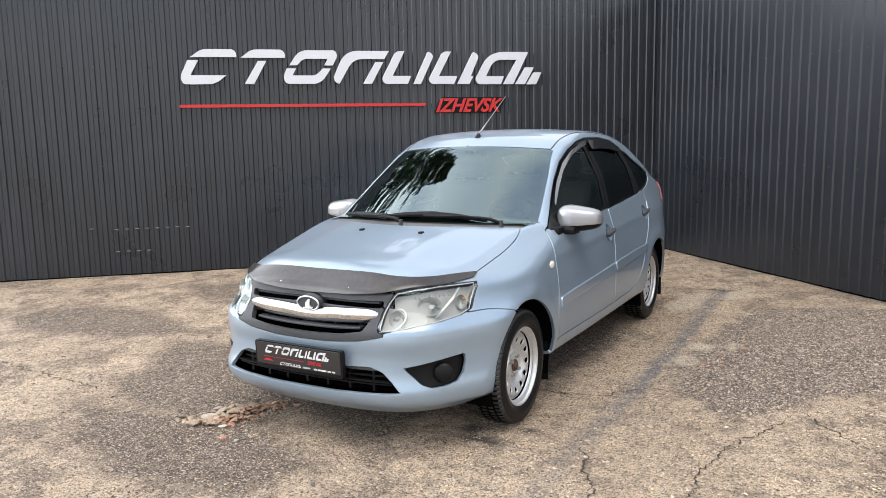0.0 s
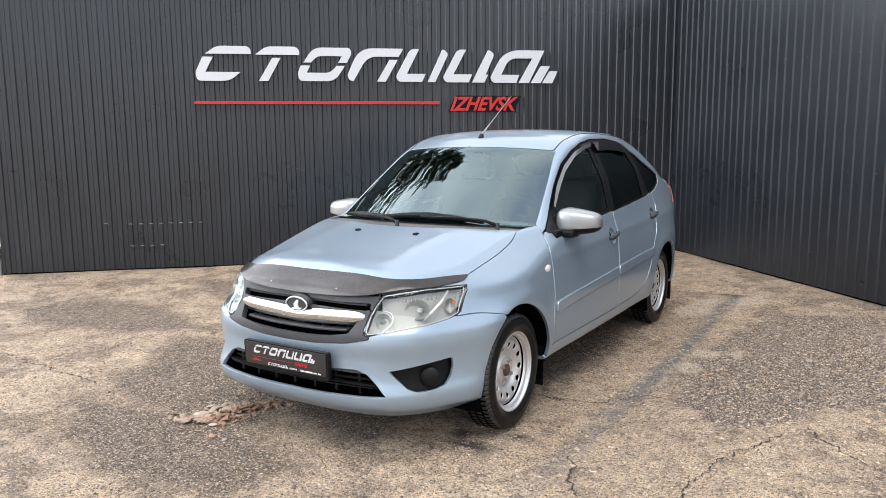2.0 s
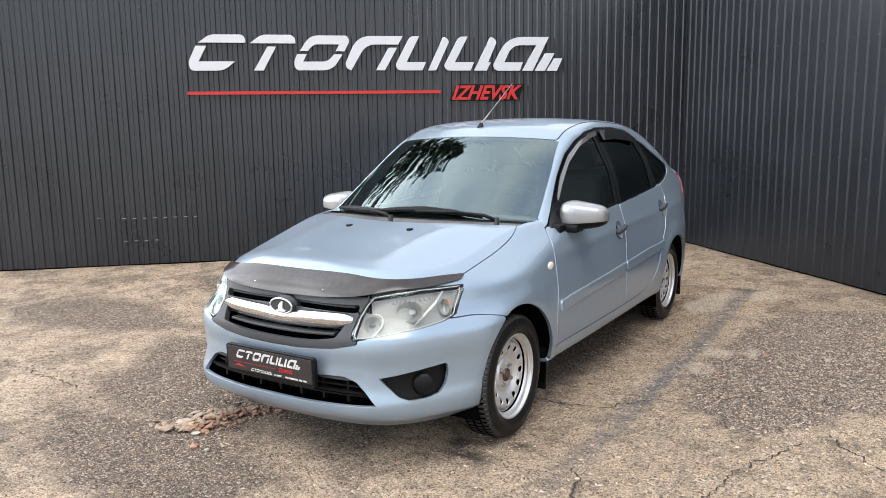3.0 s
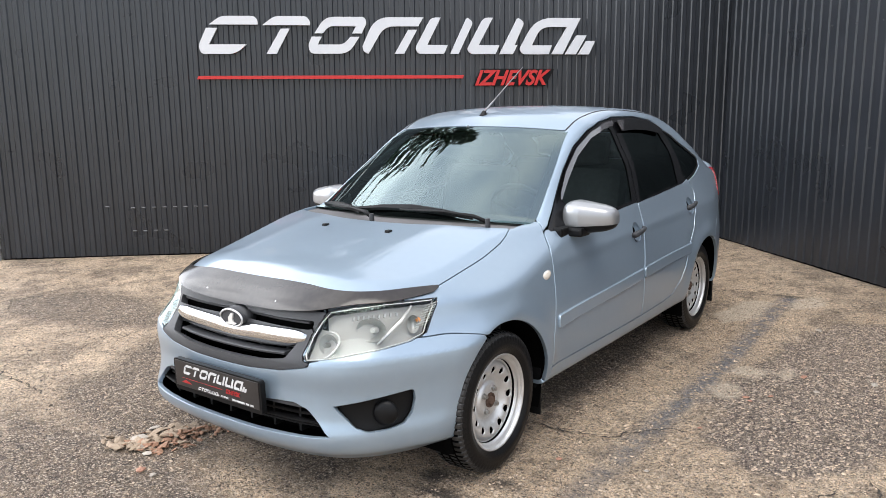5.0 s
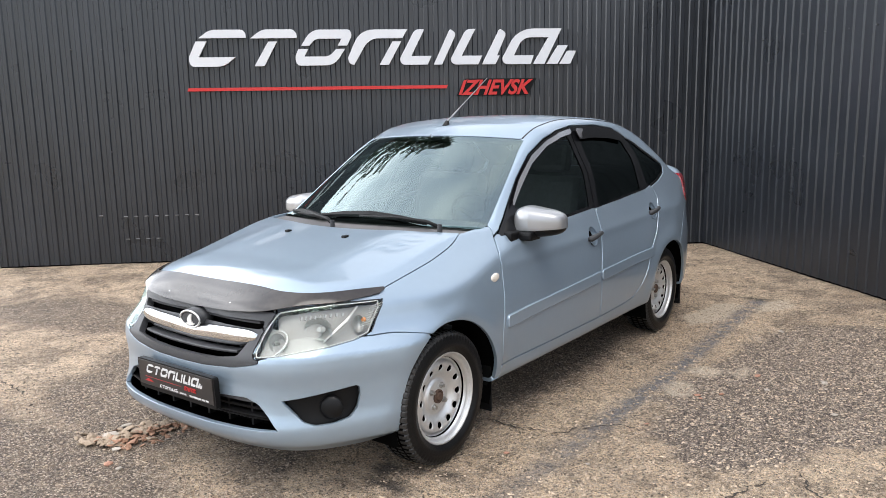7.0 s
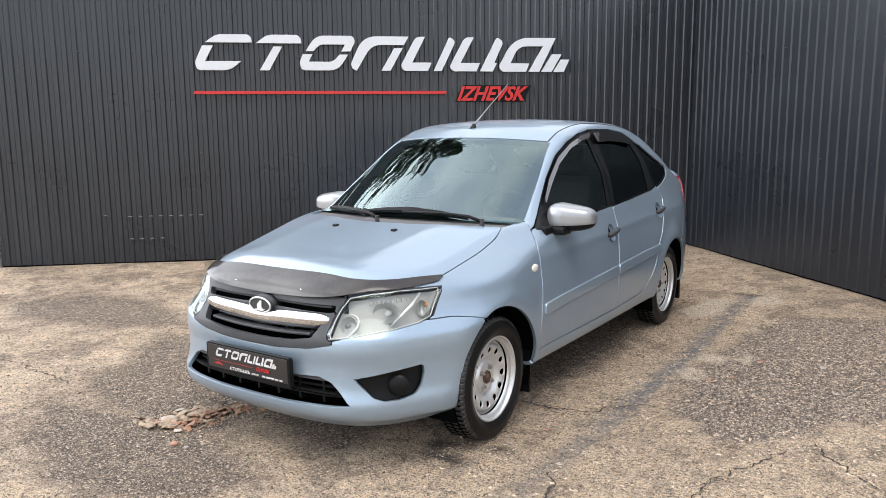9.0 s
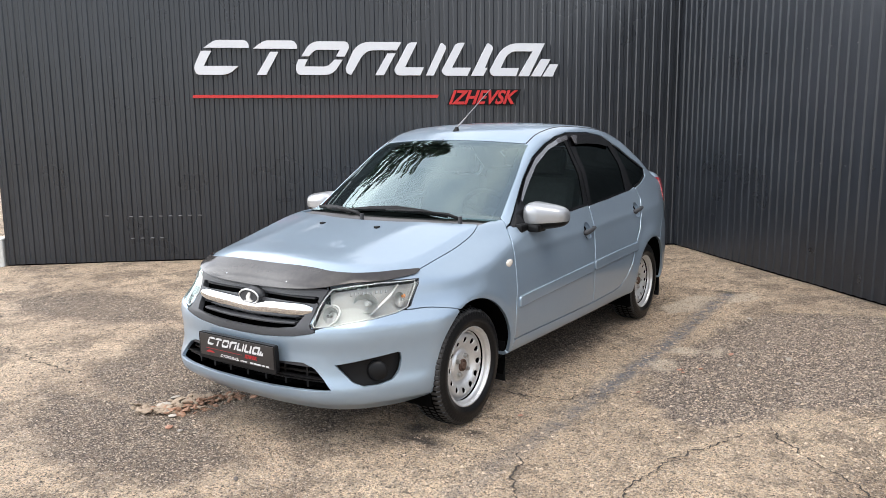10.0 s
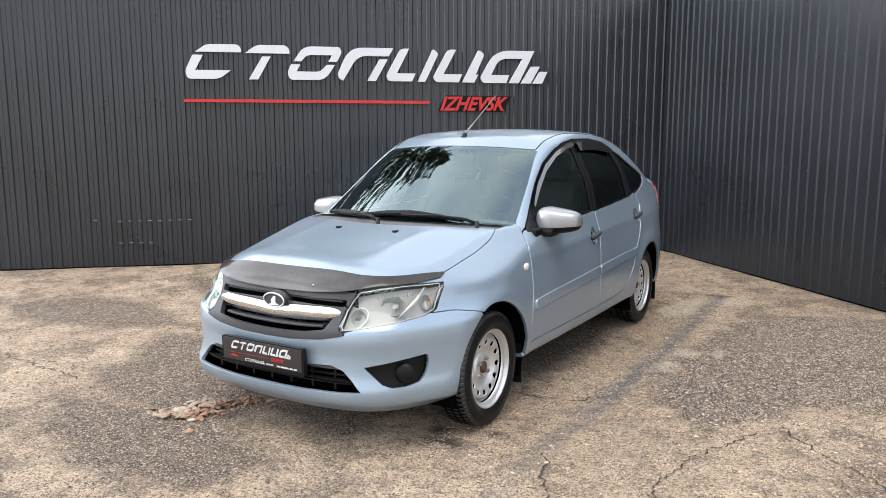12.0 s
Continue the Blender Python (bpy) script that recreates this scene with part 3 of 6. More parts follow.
def make_ground():
    def axis(lo, hi, mid, fine):
        inner = list(np.arange(lo, hi, fine))
        out, far = [], 0.3
        while far < 900:
            out.append(far)
            far *= 1.6
        return np.array([lo - q for q in reversed(out)] + inner + [inner[-1] + q for q in out])

    xs, ys = axis(-6.2, 5.2, 0, 0.045), axis(-4.2, 5.6, 0, 0.045)
    X, Y = np.meshgrid(xs, ys, indexing="ij")
    Z = ground_high(X, Y)
    rough = np.array([[noise.fractal((x * 1.3, y * 1.3, 0.0), 1.0, 2.0, 4) if abs(x) < 7 and abs(y) < 7 else 0.0 for y in ys] for x in xs])
    calm = np.minimum(1, np.maximum(np.abs(np.abs(X) - 0.75) - 0.15, 0) * 4)
    Z = Z + 0.006 * rough * np.maximum(calm, 0.1) - 0.003
    n_y = len(ys)
    faces = [(i * n_y + j, (i + 1) * n_y + j, (i + 1) * n_y + j + 1, i * n_y + j + 1) for i in range(len(xs) - 1) for j in range(n_y - 1)]
    me = mesh_of("ground", np.stack([X, Y, Z], -1).reshape(-1, 3), faces, ground_material(), True)
    tar, soil_shade, smooth, bare = (np.clip(np.min([poly_sd(X, Y, p) for p in patches], 0), -1.5, 1.5) for patches in (TAR_PATCHES, SOIL_SHADE_PATCHES, SMOOTH_PATCHES, BARE_PATCHES))
    line = np.clip(1.6 - np.abs(X - 1.145 + 0.02 * rough) / 0.05, 0, 1) * ((Y > -2.2) & (Y < 2.35)) * np.clip(1.1 + 0.5 * Y, 0.4, 1)
    oil = np.max([np.clip(2.0 - 1.3 * np.hypot((X - x) / a, (Y - y) / b) * (1 + 0.5 * rough), 0, 1) for x, y, a, b in OIL_SPOTS], 0)
    for name, values in (("tar", tar), ("soil_shade", soil_shade), ("smooth", smooth), ("bare", bare), ("old_line", line), ("oil", oil)):
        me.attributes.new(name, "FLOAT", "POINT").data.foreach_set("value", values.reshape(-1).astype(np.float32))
    return tagged(new("ground", me), "worn sandy asphalt yard with tar patches and loose chips", "ground", kind="structure")


ground = make_ground()

# ---- the sign on the wall: cut-out shapes, a red rule and the town's name ----
LETTERS = [
    [[(0.126, 2.281), (0.24, 2.360, 0.05), (0.55, 2.360, 0.05), (0.582, 2.325, 0.03), (0.582, 2.281)], [(0.098, 2.25), (0.202, 2.25), (0.119, 2.098), (0.471, 2.098), (0.36, 2.008, 0.09), (0.04, 2.008, 0.07), (0.018, 2.085, 0.06)]],
    [[(0.624, 2.276), (0.74, 2.360, 0.05), (1.04, 2.360, 0.05), (1.076, 2.32, 0.03), (1.076, 2.276)], [(0.797, 2.244), (0.882, 2.244), (0.748, 2.008), (0.652, 2.008)]],
    [[(1.116, 2.201), (1.196, 2.201), (1.258, 2.268, 0.05), (1.517, 2.268), (1.477, 2.2), (1.57, 2.2), (1.622, 2.30, 0.05), (1.60, 2.355, 0.06), (1.22, 2.355, 0.1)], [(1.088, 2.17), (1.184, 2.169), (1.144, 2.096), (1.39, 2.095, 0.05), (1.46, 2.168), (1.547, 2.168), (1.44, 2.009, 0.12), (1.07, 2.009, 0.07), (1.05, 2.09, 0.05)]],
    [[(1.632, 2.007), (1.585, 2.03, 0.02), (1.575, 2.08), (1.70, 2.353, 0.17), (2.175, 2.353), (2.124, 2.268), (1.79, 2.268, 0.1)], [(2.024, 2.236), (2.112, 2.236), (1.981, 2.007), (1.887, 2.007)]],
    [[(2.346, 2.352), (2.25, 2.352, 0.06), (2.09, 2.06, 0.06), (2.12, 2.006, 0.06), (2.375, 2.006), (2.415, 2.091), (2.21, 2.091)], [(2.605, 2.355, 0.02), (2.67, 2.31, 0.06), (2.521, 2.005), (2.437, 2.005)]],
    [[(2.865, 2.352), (2.77, 2.352, 0.06), (2.605, 2.05, 0.06), (2.64, 2.003, 0.06), (2.893, 2.003), (2.932, 2.089), (2.723, 2.089)], [(3.115, 2.355, 0.02), (3.185, 2.31, 0.06), (3.085, 2.088), (3.114, 2.088), (3.069, 2.002), (2.932, 2.002)]],
    [[(3.757, 2.352), (3.30, 2.352, 0.17), (3.135, 2.05, 0.06), (3.17, 2.0, 0.05), (3.435, 2.0), (3.468, 2.087), (3.262, 2.087), (3.35, 2.266, 0.1), (3.62, 2.266), (3.463, 2.0), (3.579, 2.0)]],
    [[(3.824, 2.184), (3.72, 2.184), (3.602, 1.999), (3.717, 1.999)], [(3.912, 2.129), (3.819, 2.129), (3.735, 1.998), (3.851, 1.998)]],
]
RULE = [(0.0, 1.803), (2.575, 1.800), (2.562, 1.768), (-0.012, 1.772)]


def make_sign():
    sign = thing("wall_sign", "white cut-out lettering with red rule on the dark wall", "sign", at=back_wall_m)
    m = Matrix.Translation((0, -0.038, 0))
    for shapes in LETTERS:
        bm = bmesh.new()
        for outline in shapes:
            slab(bm, fillet(outline), 0.028, m)
        bmesh.ops.recalc_face_normals(bm, faces=bm.faces)
        part("letter", bm, LETTER_WHITE, sign, "thick white letter with slanted strokes")
    bm = bmesh.new()
    slab(bm, RULE, 0.03, m)
    bmesh.ops.recalc_face_normals(bm, faces=bm.faces)
    part("rule", bm, LETTER_RED, sign, "long thin red rule")
    bm = bmesh.new()
    slab(bm, [(2.665, 1.692), (2.755, 1.862), (3.50, 1.858), (3.405, 1.686)], 0.012, Matrix.Translation((0, -0.024, 0)))
    bmesh.ops.recalc_face_normals(bm, faces=bm.faces)
    part("nameplate", bm, BLACK, sign, "black slanted backing plate")
    me = letters_mesh("IZHEVSK", 0.148, 0.42, 0.006)
    me.materials.append(LETTER_RED)
    wide = max(v.co.x for v in me.vertices) - min(v.co.x for v in me.vertices)
    name = part("lettering", me, None, sign, "red slanted capitals")
    name.matrix_basis = Matrix.Translation((2.678, -0.032, 1.703)) @ pose(0, 0, 0, 90) @ Matrix.Diagonal((0.775 / wide, 1, 1, 1))
    for k in range(9):
        bm = bmesh.new()
        x = 0.25 + k * 0.43
        rod(bm, (x, -0.012, 2.05 if k not in (2,) else 2.03), (x, 0.02, 2.05), 0.006, sides=6)
        part("standoff", bm, BLACK, sign)


make_sign()

# ---- skin of a form, and panels cut out of it ----
def nets(form, lo, hi, h, mirror=False):
    """The surface where form is nought, as vertices and triangles that face outwards."""
    axes = [np.arange(a, b + h, h) for a, b in zip(lo, hi)]
    if mirror:
        axes[0] = np.arange(0, hi[0] + h, h)
    grid = np.stack([form(np.stack(np.meshgrid(axes[0], [q], axes[2], indexing="ij"), -1))[:, 0] for q in axes[1]], 1)
    if mirror:
        grid, axes[0] = np.concatenate([grid[:0:-1], grid]), np.concatenate([-axes[0][:0:-1], axes[0]])
    origin, dims = np.array([a[0] for a in axes]), np.array(grid.shape) - 1
    total, count = np.zeros((*dims, 3)), np.zeros(dims)
    for axis in range(3):
        others = [o for o in range(3) if o != axis]
        for i in (0, 1):
            for j in (0, 1):
                sa = [slice(0, None)] * 3
                sa[others[0]], sa[others[1]] = slice(i, dims[others[0]] + i), slice(j, dims[others[1]] + j)
                lo_s, hi_s = list(sa), list(sa)
                lo_s[axis], hi_s[axis] = slice(0, -1), slice(1, None)
                a, b = grid[tuple(lo_s)], grid[tuple(hi_s)]
                cross = (a < 0) != (b < 0)
                t = np.where(cross, a / np.where(cross, a - b, 1), 0)
                at = np.zeros((*dims, 3))
                at[..., axis], at[..., others[0]], at[..., others[1]] = t, i, j
                total += at * cross[..., None]
                count += cross
    live = count > 0
    index = np.full(dims, -1)
    index[live] = np.arange(live.sum())
    verts = origin + h * (np.argwhere(live) + total[live] / count[live][:, None])
    tris = []
    for axis in range(3):
        u, v = [(1, 2), (2, 0), (0, 1)][axis]
        lo_s, hi_s = [slice(0, None)] * 3, [slice(0, None)] * 3
        lo_s[axis], hi_s[axis] = slice(0, -1), slice(1, None)
        a, b = grid[tuple(lo_s)] < 0, grid[tuple(hi_s)] < 0
        for flip, where in ((False, a & ~b), (True, ~a & b)):
            e = np.argwhere(where)
            e = e[(e[:, u] > 0) & (e[:, v] > 0) & (e[:, u] < dims[u]) & (e[:, v] < dims[v])]
            du, dv = np.eye(3, dtype=int)[u], np.eye(3, dtype=int)[v]
            c = [index[tuple(q.T)] for q in (e - du - dv, e - dv, e, e - du)]
            if flip:
                c = c[::-1]
            tris += [np.stack([c[0], c[1], c[2]], 1), np.stack([c[0], c[2], c[3]], 1)]
    for _ in range(4):
        value, slope = form(verts), gradient(form, verts)
        verts = verts - np.clip(value / np.maximum((slope**2).sum(1), 0.2), -h, h)[:, None] * slope
    return verts, np.concatenate(tris)


def gradient(form, p, e=0.003):
    return np.stack([(form(p + e * d) - form(p - e * d)) / (2 * e) for d in np.eye(3)], -1)


def clip(verts, tris, field):
    """The part of a mesh where field(vertices) is below nought, cut exactly along its edge."""
    value = field(verts)
    inside = value < 0
    count = inside[tris].sum(1)
    out = [tris[count == 3]]
    some = tris[(count == 1) | (count == 2)]
    if len(some):
        mixed = inside[some]
        single = np.where(mixed.sum(1) == 1, mixed.argmax(1), (~mixed).argmax(1))
        rows = np.arange(len(some))
        a, b, c = some[rows, single], some[rows, (single + 1) % 3], some[rows, (single + 2) % 3]
        pairs = np.sort(np.concatenate([np.stack([a, b], 1), np.stack([a, c], 1)]), 1)
        unique, back = np.unique(pairs, axis=0, return_inverse=True)
        back = back.reshape(-1)
        va, vb = value[unique[:, 0]], value[unique[:, 1]]
        t = (va / (va - vb))[:, None]
        cut = verts[unique[:, 0]] * (1 - t) + verts[unique[:, 1]] * t
        ab, ac = back[: len(some)] + len(verts), back[len(some) :] + len(verts)
        one = mixed.sum(1) == 1
        out += [np.stack([a, ab, ac], 1)[one], np.stack([ab, b, c], 1)[~one], np.stack([ab, c, ac], 1)[~one]]
        verts = np.concatenate([verts, cut])
    tris = np.concatenate(out)
    used, tris = np.unique(tris, return_inverse=True)
    return verts[used], tris.reshape(-1, 3)


def rim_edges(tris):
    edges = np.concatenate([tris[:, [0, 1]], tris[:, [1, 2]], tris[:, [2, 0]]])
    _, back, count = np.unique(np.sort(edges, 1), axis=0, return_inverse=True, return_counts=True)
    return edges[count[back.reshape(-1)] == 1]


def panel(name, mat, field, parent, label="", lift=0.0, fold=0.014, source=None, form=None, bevel=0.0, flare=0.0):
    """A panel of the skin where field is below nought, with its edge folded inwards."""
    verts, tris = clip(*(source or SKIN), field)
    if not len(tris):
        return None
    out = gradient(form or body, verts)
    out /= np.linalg.norm(out, axis=1)[:, None] + 1e-9
    verts = verts + (lift(verts)[:, None] if callable(lift) else lift) * out
    if flare:
        # only the normals tip up to take sky, as if the lower edge stood off
        out = out + (0, 0, flare)
        out /= np.linalg.norm(out, axis=1)[:, None]
    faces = [tuple(t) for t in tris]
    if fold:
        edges = rim_edges(tris)
        ring, back = np.unique(edges, return_inverse=True)
        back, base = back.reshape(-1, 2), len(verts)
        # The fold starts with a small bevel, which catches the light.
        r, aside = len(ring), np.zeros((len(ring), 3))
        run = verts[edges[:, 1]] - verts[edges[:, 0]]
        away = np.cross(run, out[edges[:, 0]])
        np.add.at(aside, back[:, 0], away)
        np.add.at(aside, back[:, 1], away)
        aside /= np.linalg.norm(aside, axis=1)[:, None] + 1e-9
        edge = verts[ring] + bevel * (0.8 * aside - out[ring])
        verts = np.concatenate([verts, verts[ring], edge, edge - fold * out[ring]])
        round_ = 0.75 * aside + 0.65 * out[ring]
        out = np.concatenate([out, round_, aside, aside])
        for k in (0, 1):
            faces += [(base + k * r + b, base + k * r + a, base + (k + 1) * r + a, base + (k + 1) * r + b) for a, b in back]
    me = mesh_of(name, verts, faces, mat, True)
    me.normals_split_custom_set_from_vertices([tuple(map(float, q)) for q in out / (np.linalg.norm(out, axis=1)[:, None] + 1e-9)])
    return part(name, me, None, parent, label)

# ---- the car ----
car = thing("car", "silver-blue five-door liftback with steel wheels parked on the yard", "car")
SKIN = nets(body, (-0.9, -2.06, 0.13), (0.9, 2.32, 1.52), 0.0155, mirror=True)
GAP = 0.0042

hood_edge = spline([(-1.7, 0.625), (-1.475, 0.643), (-1.338, 0.657), (-1.126, 0.668), (-0.965, 0.655), (-0.9, 0.635)])
hood_lip = spline([(0, 0.738), (0.3, 0.738), (0.42, 0.742), (0.5, 0.757), (0.576, 0.764), (0.66, 0.766), (0.9, 0.766)])
door_front = spline([(0.2, -0.868), (0.345, -0.868), (0.45, -0.864), (0.588, -0.838), (0.727, -0.811), (0.82, -0.80), (0.905, -0.749), (0.968, -0.704), (1.05, -0.64)])
bumper_seam = spline([(-2.0, 0.70), (-1.7, 0.64), (-1.6, 0.629), (-1.5, 0.627), (-1.44, 0.618), (-1.346, 0.594), (-1.28, 0.56)])
screen_edge = spline([(0.9, 0.668), (0.963, 0.652), (1.174, 0.59), (1.331, 0.535), (1.45, 0.5)])

HEADLAMP = [(0.43, 0.733), (0.5, 0.749), (0.576, 0.756), (0.668, 0.750), (0.678, 0.728), (0.679, 0.683), (0.686, 0.64), (0.667, 0.621), (0.611, 0.604), (0.503, 0.584), (0.41, 0.574), (0.396, 0.59), (0.392, 0.645), (0.404, 0.69)]
SURROUND = [(-0.05, 0.732), (0.3, 0.732), (0.428, 0.732), (0.404, 0.69), (0.388, 0.645), (0.39, 0.592), (0.403, 0.570), (0.455, 0.569), (0.41, 0.552), (0.312, 0.531), (0.15, 0.517), (-0.05, 0.513)]
UPPER_MOUTH = [(-0.05, 0.694), (0.2, 0.694), (0.388, 0.699), (0.378, 0.668), (0.2, 0.667), (-0.05, 0.667)]
LOWER_MOUTH = [(-0.05, 0.618), (0.2, 0.618), (0.352, 0.632), (0.325, 0.575), (0.2, 0.556), (0.1, 0.55), (-0.05, 0.548)]
INTAKE = [(-0.05, 0.404), (0.2, 0.408), (0.36, 0.416), (0.415, 0.396), (0.455, 0.36), (0.505, 0.308), (0.42, 0.303), (0.2, 0.298), (-0.05, 0.297)]
FOG_POCKET = [(0.507, 0.415), (0.567, 0.427), (0.694, 0.454), (0.697, 0.42), (0.692, 0.365), (0.68, 0.335), (0.65, 0.322), (0.612, 0.322), (0.577, 0.341)]
WINDOW_F = [(-0.50, 1.03), (-0.39, 1.12), (-0.225, 1.228), (-0.055, 1.303), (0.10, 1.345), (0.20, 1.362), (0.222, 1.31), (0.222, 1.134), (0.19, 0.957), (-0.05, 0.942), (-0.28, 0.94), (-0.46, 0.955)]
FRAME_F = [(-0.70, 0.905), (-0.70, 1.1), (-0.39, 1.4), (0.30, 1.45), (0.30, 1.134), (0.28, 0.945), (-0.05, 0.928), (-0.28, 0.918), (-0.50, 0.908)]
WINDOW_R = [(0.345, 1.362), (0.6, 1.362), (0.8, 1.34), (0.885, 1.305), (0.935, 1.20), (0.925, 0.99), (0.62, 0.972), (0.30, 0.953), (0.335, 1.127)]
FRAME_R = [(0.2, 1.45), (0.6, 1.45), (0.9, 1.42), (1.1, 1.3), (1.12, 1.012), (1.0, 0.985), (0.62, 0.958), (0.25, 0.938), (0.2, 0.94)]
QUARTER = [(0.955, 1.31), (1.05, 1.268), (1.154, 1.208), (1.26, 1.155), (1.345, 1.117), (1.338, 1.08), (1.223, 1.038), (1.09, 1.008), (1.05, 1.03), (1.0, 1.12)]
QUARTER_TRIM = [(0.93, 1.325), (1.06, 1.28), (1.16, 1.223), (1.27, 1.168), (1.362, 1.122), (1.352, 1.07), (1.23, 1.024), (1.09, 0.993), (1.03, 1.0), (1.0, 1.27)]
DOOR_F = [(-0.749, 0.905), (-0.80, 0.82), (-0.811, 0.727), (-0.838, 0.588), (-0.864, 0.45), (-0.868, 0.345), (-0.858, 0.335), (0.168, 0.335), (0.18, 0.575), (0.23, 0.75), (0.244, 0.836), (0.243, 0.94), (0.268, 1.134), (0.262, 1.392), (0.10, 1.373), (-0.055, 1.332), (-0.225, 1.258), (-0.39, 1.147), (-0.515, 1.05), (-0.61, 0.978), (-0.69, 0.925)]
DOOR_R = [(0.172, 0.335), (0.512, 0.345), (0.63, 0.358), (0.75, 0.422), (0.827, 0.495), (0.903, 0.62), (1.008, 0.708), (1.083, 0.82), (1.14, 0.919), (1.12, 0.975), (1.098, 1.0), (1.045, 1.02), (1.0, 1.27), (0.93, 1.335), (0.82, 1.374), (0.6, 1.397), (0.268, 1.397), (0.27, 1.134), (0.246, 0.94), (0.248, 0.836), (0.234, 0.75), (0.184, 0.575)]
TAIL_LAMP = [(1.69, 1.015), (1.79, 1.03), (2.05, 1.0), (2.05, 0.84), (1.80, 0.835), (1.70, 0.885)]
HANDLES = [(0.135, 0.795), (1.015, 0.845)]


def front_poly(pts):
    return lambda p: np.maximum(poly_sd(np.abs(p[:, 0]), p[:, 2], pts), p[:, 1] + 1.3)


def flank_poly(pts, side=0):
    return lambda p: np.maximum(poly_sd(p[:, 1], p[:, 2], pts), 0.35 - (side * p[:, 0] if side else np.abs(p[:, 0])))


def arch(p, grow=0.0):
    ahead = np.where(p[:, 1] < AXLE_F, 0.335 / 0.272, 1.0)
    dy_f, dy_r = (p[:, 1] - AXLE_F) * ahead, p[:, 1] - AXLE_R
    hole = np.minimum(np.hypot(dy_f, p[:, 2] - HUB) - 0.335, np.hypot(dy_r, p[:, 2] - HUB) - 0.338)
    below = np.where(p[:, 2] < HUB, np.minimum(np.abs(dy_f), np.abs(dy_r)) - 0.336, 9)
    return np.maximum(np.minimum(hole, below) - grow, 0.45 - np.abs(p[:, 0]))


def lean(p):
    return p[:, 1] - 0.42 * p[:, 0] ** 2


def f_hood(p):
    x = np.abs(p[:, 0])
    return np.maximum.reduce([x - hood_edge(p[:, 1]), hood_lip(x) - p[:, 2], p[:, 1] + 1.075 - 0.42 * x**2, p[:, 1] + 0.85])


def f_screen(p):
    return np.maximum.reduce([-0.965 - lean(p), lean(p) + 0.292, np.abs(p[:, 0]) - screen_edge(p[:, 2]), 0.86 - p[:, 2]])


def f_cowl(p):
    return np.maximum.reduce([-1.075 - lean(p), lean(p) + 0.965, np.abs(p[:, 0]) - 0.645, 0.86 - p[:, 2]])


def f_roof(p):
    return np.maximum.reduce([-0.285 - lean(p), p[:, 1] - 1.32, np.abs(p[:, 0]) - 0.522 - 0.03 * step(p[:, 1], 0.2, 1.2), 1.2 - p[:, 2]])


def f_rear_glass(p):
    return np.maximum.reduce([1.36 - p[:, 1], p[:, 1] - 1.93, np.abs(p[:, 0]) - 0.5, 1.0 - p[:, 2]])


def f_lamp(p):
    return front_poly(HEADLAMP)(p)


def f_bumper(p):
    return np.maximum(p[:, 2] - bumper_seam(p[:, 1]), p[:, 1] + 1.2)


def f_rear_bumper(p):
    return np.maximum(1.40 + (p[:, 2] - 0.60) * 1.2 - p[:, 1], p[:, 2] - 0.86)


def f_fender(p):
    x = np.abs(p[:, 0])
    return np.maximum.reduce([p[:, 1] - door_front(p[:, 2]), bumper_seam(p[:, 1]) - p[:, 2] - 9 * (p[:, 1] > -1.2), p[:, 2] - 0.972, 0.5 - x, -f_hood(p), -f_lamp(p), -f_cowl(p), -f_screen(p), 0.278 - p[:, 2]])


def handle_hole(p):
    return np.minimum.reduce([np.hypot(p[:, 1] - y, (p[:, 2] - z) * 0.95) - 0.047 for y, z in HANDLES])


def cut(keep, *holes, gap=None):
    """keep, drawn in by half a gap, without the holes, which are widened by half a gap."""
    gap = gap or GAP
    return lambda p: np.maximum.reduce([keep(p) + gap, *[gap - h(p) for h in holes]])


def only(side, field):
    return lambda p: np.maximum(field(p), -side * p[:, 0])


frame_f, frame_r, quarter_trim = flank_poly(FRAME_F), flank_poly(FRAME_R), flank_poly(QUARTER_TRIM)
window_f, window_r, quarter = flank_poly(WINDOW_F), flank_poly(WINDOW_R), flank_poly(QUARTER)
door_f, door_r, tail_lamp = flank_poly(DOOR_F), flank_poly(DOOR_R), flank_poly(TAIL_LAMP)
surround, upper_mouth, lower_mouth = front_poly(SURROUND), front_poly(UPPER_MOUTH), front_poly(LOWER_MOUTH)
intake, fog_pocket = front_poly(INTAKE), front_poly(FOG_POCKET)

panel("bonnet", PAINT, cut(f_hood, gap=0.0018), car, "silver-blue bonnet", bevel=0.003)
panel("roof", PAINT, cut(f_roof), car, bevel=0.003)
panel("windscreen", WINDSCREEN, lambda p: f_screen(p) - 0.003, car, "windscreen mirroring sky and branches", lift=-0.002, fold=0)
band = lambda p: np.maximum(f_screen(p), -np.maximum.reduce([lean(p) + 0.335, -0.945 - lean(p) + 0.03, np.abs(p[:, 0]) - screen_edge(p[:, 2]) + 0.032]))
panel("screen_seal", BLACK, band, car, "black screen edge", lift=-0.006, fold=0)
panel("cowl", COWL_PLASTIC, lambda p: f_cowl(p) - 0.004, car, "black plastic scuttle", lift=-0.014)
panel("rear_window", TINTED, lambda p: f_rear_glass(p), car, lift=-0.002, fold=0.004)
panel("front_bumper", PAINT, cut(f_bumper, lambda p: f_lamp(p) + 0.0038, surround, intake, fog_pocket, arch, gap=0.0022), car, "painted front bumper with lower lip", bevel=0.003)
panel("rear_bumper", PAINT, cut(f_rear_bumper, arch, tail_lamp), car, bevel=0.003)
